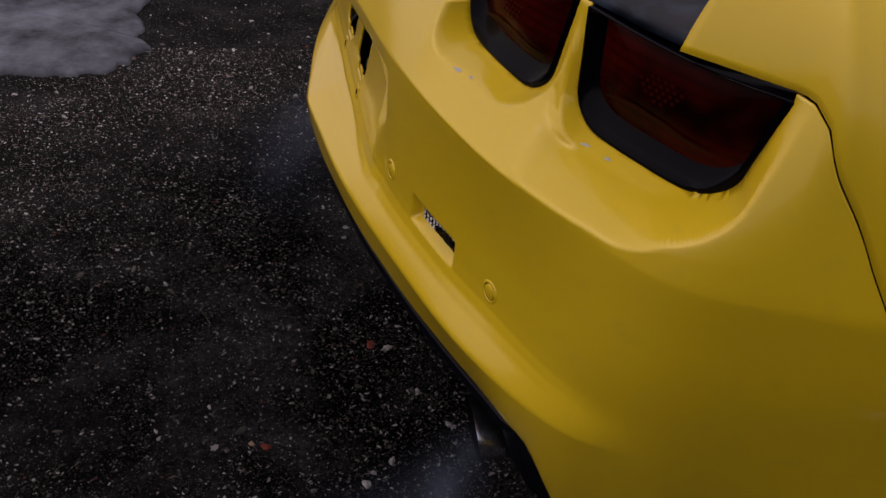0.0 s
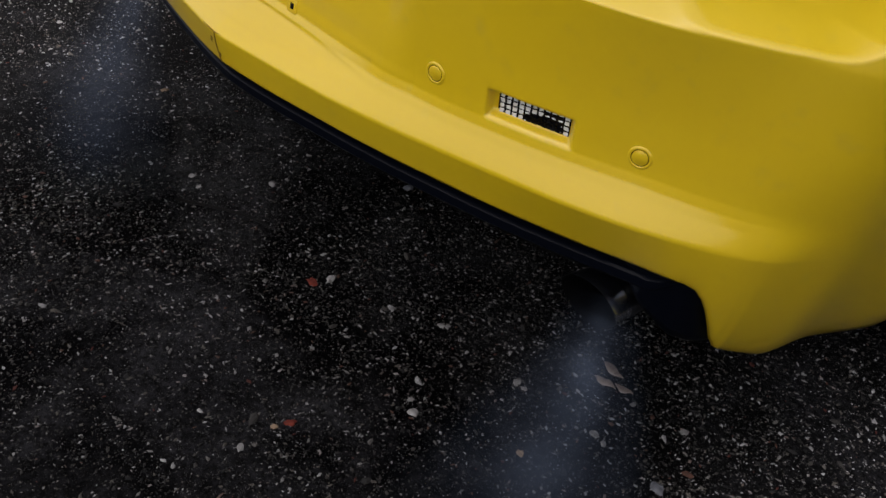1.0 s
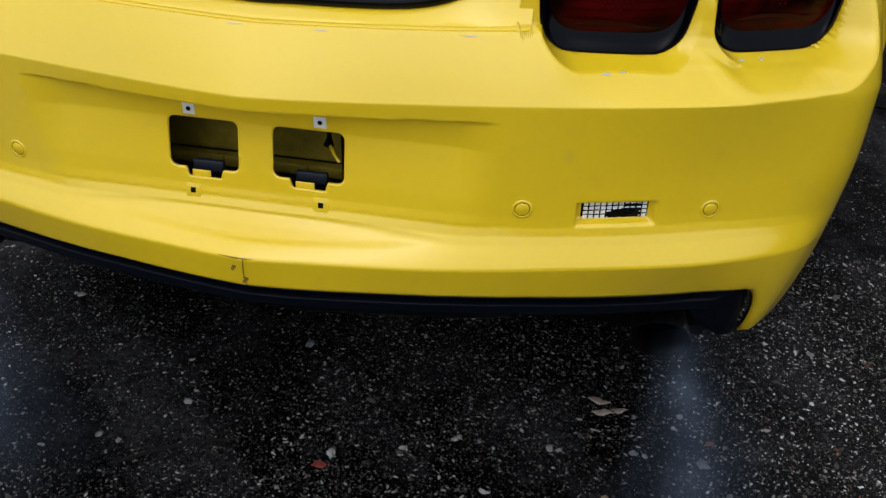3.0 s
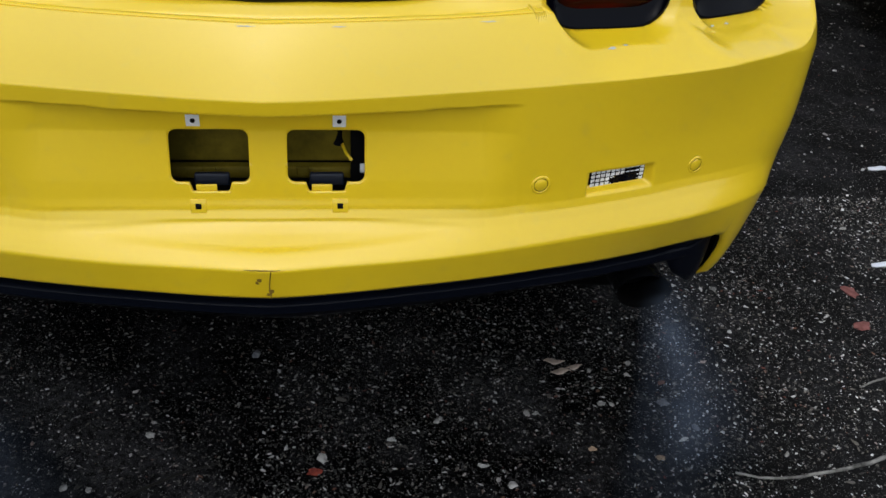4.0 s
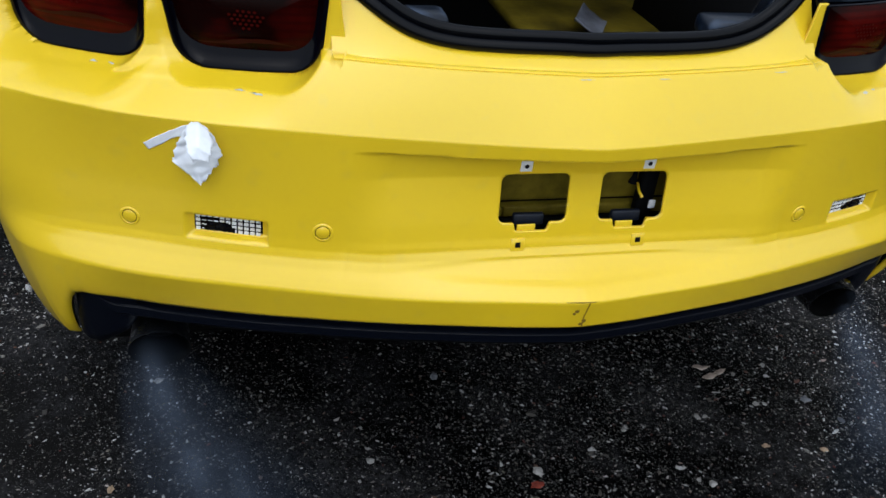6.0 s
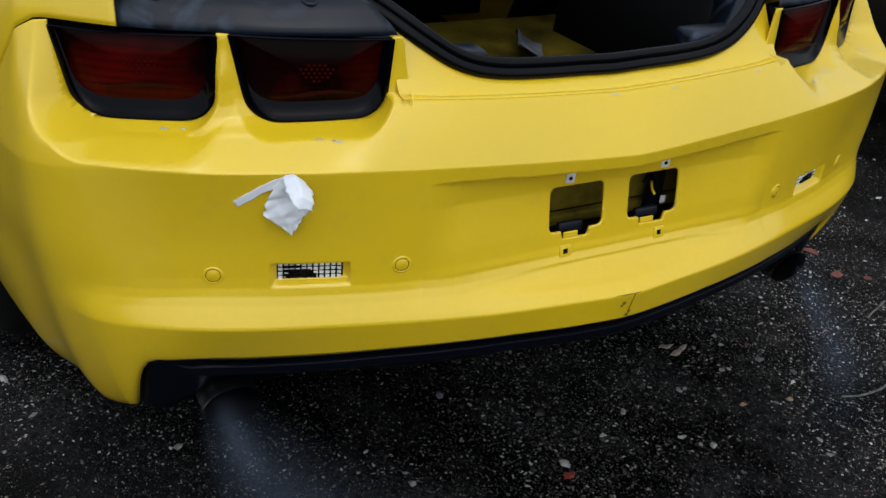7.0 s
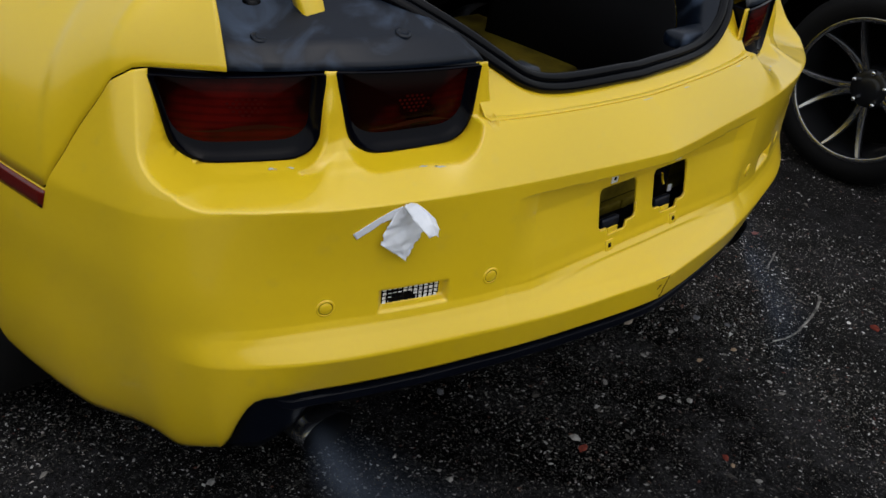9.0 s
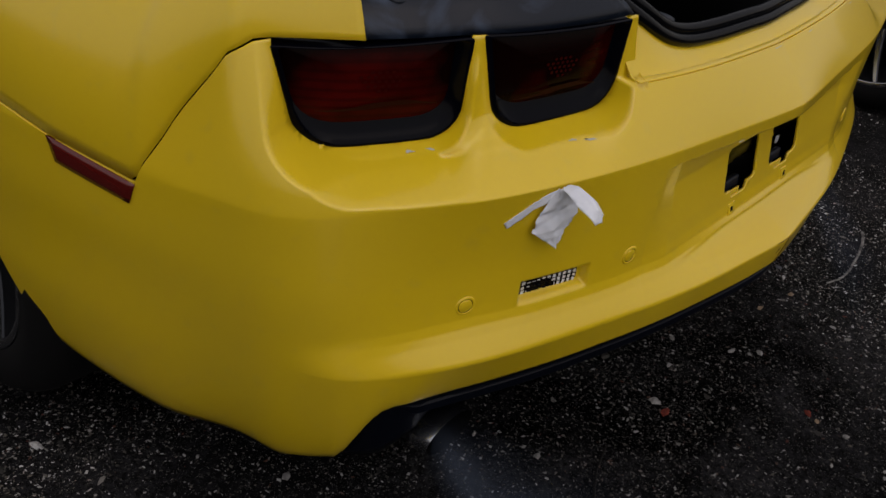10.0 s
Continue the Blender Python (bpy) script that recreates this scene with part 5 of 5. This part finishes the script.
def build_leaf(x, y, length, turn, seed):
    verts, faces, n = [], [], 12
    for i in range(n + 1):
        s = i / n
        half = 0.20 * length * math.sin(math.pi * min(s * 1.05, 1.0)) * (1 + 0.3 * soft_noise(s * 5, seed, 1.0))
        for j in (-1, 0, 1):
            verts.append((length * (s - 0.5), j * half, 0.004 + 0.002 * abs(j) + 0.0025 * math.sin(s * 6 + seed)))
    for i in range(n):
        for j in range(2):
            faces.append((i * 3 + j, i * 3 + j + 1, i * 3 + j + 4, i * 3 + j + 3))
    ob = put("dry_leaf", mesh_of("dry_leaf", verts, faces, LEAF), None, m=Matrix.Translation((x, y, ground_height(x, y) - 0.002)) @ pose(0, 0, 0, 0, 0, turn))
    tagged(ob, "pale curled dry leaf on the asphalt", "leaf", "dry leaves")
    thick = ob.modifiers.new("thickness", "SOLIDIFY")
    thick.thickness = 0.0008


for x, y, length, turn, seed in ((0.494, 0.368, 0.042, -2, 1), (0.530, 0.352, 0.032, 12, 2), (0.502, 0.340, 0.040, 4, 3)):
    build_leaf(x, y, length, turn, seed)


def build_twig(points, radius, material, label):
    pts = []
    for (x0, y0), (x1, y1) in zip(points[:-1], points[1:]):
        for k in range(6):
            s = k / 6
            x, y = x0 + (x1 - x0) * s, y0 + (y1 - y0) * s
            pts.append((x + 0.003 * soft_noise(x, y, 30), y + 0.003 * soft_noise(y, x, 30), ground_height(x, y) + radius * 0.8))
    tagged(tube("twig", pts, radius, material, None, sides=7, taper=lambda t: 1.1 - 0.6 * t), label, "twig", "fallen twigs")


build_twig([(1.06, 0.115), (1.00, 0.092), (0.94, 0.080), (0.87, 0.066), (0.79, 0.066), (0.745, 0.085)], 0.0038, PALE_TWIG, "thin pale twig lying on the asphalt")
build_twig([(1.18, 0.32), (1.12, 0.30), (1.07, 0.282)], 0.003, PALE_TWIG, "thin pale twig lying on the asphalt")
build_twig([(-0.30, 0.03), (-0.24, 0.072), (-0.18, 0.110), (-0.10, 0.135)], 0.0035, TWIG, "dark bent twig lying on the asphalt")
build_twig([(1.12, 2.18), (1.16, 2.02), (1.20, 1.93), (1.30, 1.88)], 0.009, TWIG, "dark bent twig lying on the asphalt")


def build_scrap(x, y, w, h, turn):
    bm = box_bm(w, h, 0.004, 0.0012)
    bmesh.ops.subdivide_edges(bm, edges=list(bm.edges), cuts=3)
    for v in bm.verts:
        v.co.z += 0.004 * math.sin(v.co.x / w * 4) + 0.002
        v.co.y += 0.10 * h * math.sin(v.co.x / w * 3) + 0.25 * v.co.y * math.sin(v.co.x / w * 5 + 1)
    ob = part("paper_scrap", bm, PAPER, None, m=Matrix.Translation((x, y, ground_height(x, y) + 0.003)) @ pose(0, 0, 0, 0, 0, turn))
    tagged(ob, "small white scrap of plastic on the ground", "scrap", "white scraps")


for x, y, w, h, turn in ((1.325, 0.687, 0.042, 0.014, -14), (1.55, 1.15, 0.045, 0.018, -20), (1.27, 2.72, 0.07, 0.025, -20), (1.24, 2.98, 0.06, 0.03, 30), (1.95, 0.30, 0.03, 0.012, 20)):
    build_scrap(x, y, w, h, turn)


def build_slab():
    """A flat pale sheet of dirty ice at the yard's edge, with a ragged rim."""
    rim = [(-1.02, -1.15), (-1.05, -0.90), (-1.11, -0.74), (-1.10, -0.64), (-1.115, -0.56), (-1.12, -0.49), (-1.17, -0.475), (-1.185, -0.43), (-1.23, -0.445), (-1.29, -0.395), (-1.36, -0.44), (-1.44, -0.43), (-1.56, -0.45), (-1.75, -0.42), (-2.0, -0.5), (-2.2, -0.9), (-1.8, -1.3)]
    pts = []
    for k, (a, b) in enumerate(zip(rim, rim[1:] + rim[:1])):
        for i in range(6):
            s = i / 6
            x, y = a[0] + (b[0] - a[0]) * s, a[1] + (b[1] - a[1]) * s
            pts.append((x + 0.014 * soft_noise(x, y, 22) + 0.007 * soft_noise(x, y, 60), y + 0.014 * soft_noise(y, x, 25) + 0.007 * soft_noise(y, x, 55)))
    cx, cy = -1.6, -0.85
    verts, faces, n = [], [], len(pts)
    for f, h in ((1.0, -0.01), (1.0, 0.004), (0.985, 0.012), (0.95, 0.015), (0.85, 0.017), (0.7, 0.017), (0.5, 0.018), (0.3, 0.018), (0.1, 0.018)):
        for x, y in pts:
            px, py = cx + (x - cx) * f, cy + (y - cy) * f
            verts.append((px, py, ground_height(px, py) + h + 0.003 * soft_noise(px, py, 12)))
    for k in range(8):
        faces += [(k * n + i, k * n + (i + 1) % n, (k + 1) * n + (i + 1) % n, (k + 1) * n + i) for i in range(n)]
    faces.append(tuple(8 * n + i for i in range(n)))
    ob = put("ice_sheet", mesh_of("ice_sheet", verts, faces, ICE))
    tagged(ob, "flat sheet of dirty grey ice with a ragged edge", "ice")


build_slab()


def build_grit(name, count, small, large, box, seed, label, simple):
    """Loose grit as one mesh: little angular stones half sunk in the ground."""
    rng = np.random.default_rng(seed)
    shapes = []
    for k in range(6):
        bm = bmesh.new()
        if simple:
            for d in ((1, 0, 0), (0.3, 0.9, 0.1), (-0.9, 0.3, 0), (-0.2, -1, 0.1), (0.1, 0, 1), (0.5, 0.4, 0.8)):
                bm.verts.new(np.array(d) * rng.uniform(0.7, 1.3, 3))
            bmesh.ops.convex_hull(bm, input=bm.verts)
        else:
            bm.free()
            bm = ball_shape(k + 11, 0.6, 1)
        bm.verts.index_update()
        bm.verts.ensure_lookup_table()
        shapes.append((np.array([v.co for v in bm.verts]), np.array([[v.index for v in f.verts] for f in bm.faces])))
        bm.free()
    x, y = rng.uniform(box[0], box[1], count), rng.uniform(box[2], box[3], count)
    keep = [soft_noise(a, b, 2.3) + 0.5 * soft_noise(a, b, 6.0) + 0.5 * soft_noise(a, b, 0.8) > t for a, b, t in zip(x, y, rng.uniform(-0.95, 0.35, count))]
    x, y = x[keep], y[keep]
    z = np.array([ground_height(a, b) for a, b in zip(x, y)])
    n = len(x)
    r = small * (large / small) ** (rng.random(n) ** 2.4) / 2
    a = rng.uniform(0, 6.283, n)
    size = np.stack([r * rng.uniform(0.9, 1.9, n), r * rng.uniform(0.5, 0.95, n), r * rng.uniform(0.35, 0.8, n)], 1)
    kind = rng.integers(0, 6, n)
    verts, faces, base = [], [], 0
    for k, (co, fs) in enumerate(shapes):
        pick = np.where(kind == k)[0]
        p = co[None] * size[pick][:, None]
        c, s_ = np.cos(a[pick])[:, None], np.sin(a[pick])[:, None]
        q = np.stack([x[pick][:, None] + c * p[..., 0] - s_ * p[..., 1], y[pick][:, None] + s_ * p[..., 0] + c * p[..., 1], (z[pick] + size[pick][:, 2] * 0.4)[:, None] + p[..., 2]], -1)
        verts.append(q.reshape(-1, 3))
        faces.append((fs[None] + (base + np.arange(len(pick)) * len(co))[:, None, None]).reshape(-1, 3))
        base += len(pick) * len(co)
    me = bpy.data.meshes.new(name)
    me.from_pydata(np.concatenate(verts).tolist(), [], np.concatenate(faces).tolist())
    me.materials.append(GRIT)
    tagged(put(name, me), label, "gravel", kind="stuff")


build_grit("grit", 135000, 0.0022, 0.0072, (-1.3, 1.5, -0.75, 1.0), 5, "loose angular grit strewn over the asphalt", True)
build_grit("outer_grit", 45000, 0.003, 0.009, (-2.2, 2.3, -1.6, 2.8), 6, "loose angular grit strewn over the asphalt", True)
build_grit("gravel", 2800, 0.007, 0.014, (-1.9, 2.3, -1.5, 2.6), 9, "scattered grey and tan gravel on the asphalt", False)


# ---- exhaust fumes ----
def smoke_material(name, thick):
    k = Mat(name, (0.40, 0.52, 0.74), 1.0, Specular_IOR_Level=0.0)
    split = k.t.nodes.new("ShaderNodeSeparateXYZ")
    k.link(k.coords("UV"), split.inputs[0])
    along = k.ramp(split.outputs[0], [(0.0, 0.5), (0.08, 1.0), (0.40, 0.7), (0.95, 0.0)])
    across = k.ramp(split.outputs[1], [(0.0, 0.0), (0.25, 0.25), (0.5, 1.0), (0.75, 0.25), (1.0, 0.0)])
    for r in k.t.nodes:
        if r.bl_idname == "ShaderNodeValToRGB":
            r.color_ramp.interpolation = "EASE"
    wisp = k.node("ShaderNodeTexNoise", Scale=6.5, Detail=3.0, Roughness=0.5, Distortion=1.6)
    k.link(k.coords(), wisp.inputs["Vector"])
    veil = k.mix(1.0, k.mix(1.0, along, across, "MULTIPLY"), k.ramp(wisp.outputs["Fac"], [(0.34, 0.35 * thick), (0.66, thick)]), "MULTIPLY")
    k.link(veil, k.b.inputs["Alpha"])
    return k.m


def build_smoke(mouth, drift, seed, thick):
    """A thin plume: five billowing veils one over another, widening and sinking to the ground."""
    verts, faces, uvs, n, w = [], [], [], 22, 15
    start, way = Vector(mouth), Vector(drift)
    across = Vector((-way.y, way.x, 0)).normalized()
    for layer in range(5):
        base = len(verts)
        for i in range(n):
            s = i / (n - 1)
            centre = start + way * s + Vector((0.03 * math.sin(3.0 * s + seed), 0, 0))
            centre.z = start.z * (1 - s) ** 1.3 + 0.075 * s
            half = 0.05 + 0.19 * s
            for j in range(w):
                v = 2 * j / (w - 1) - 1
                q = centre + across * (half * v)
                q.z += (layer - 2) * (0.010 + 0.028 * s) + 0.02 * soft_noise(q.x + layer * 1.7 + seed, q.y, 6.0) - 0.02 * v * v * s
                q.z = max(q.z, 0.015)
                verts.append(q)
                uvs.append((s, (v + 1) / 2))
        faces += [(base + i * w + j, base + i * w + j + 1, base + (i + 1) * w + j + 1, base + (i + 1) * w + j) for i in range(n - 1) for j in range(w - 1)]
    me = mesh_of("exhaust_smoke", verts, faces, smoke_material("exhaust_fumes", thick))
    layer_uv = me.uv_layers.new(name="plume")
    for loop in me.loops:
        layer_uv.data[loop.index].uv = uvs[loop.vertex_index]
    tagged(put("exhaust_smoke", me), "thin blue-grey exhaust fumes drifting from a tailpipe", "smoke", "exhaust fumes", "stuff")


build_smoke((0.560, 0.165, 0.315), (0.10, -0.24, 0), 1.0, 0.024)
build_smoke((-0.565, 0.165, 0.315), (0.20, -0.32, 0), 4.0, 0.034)
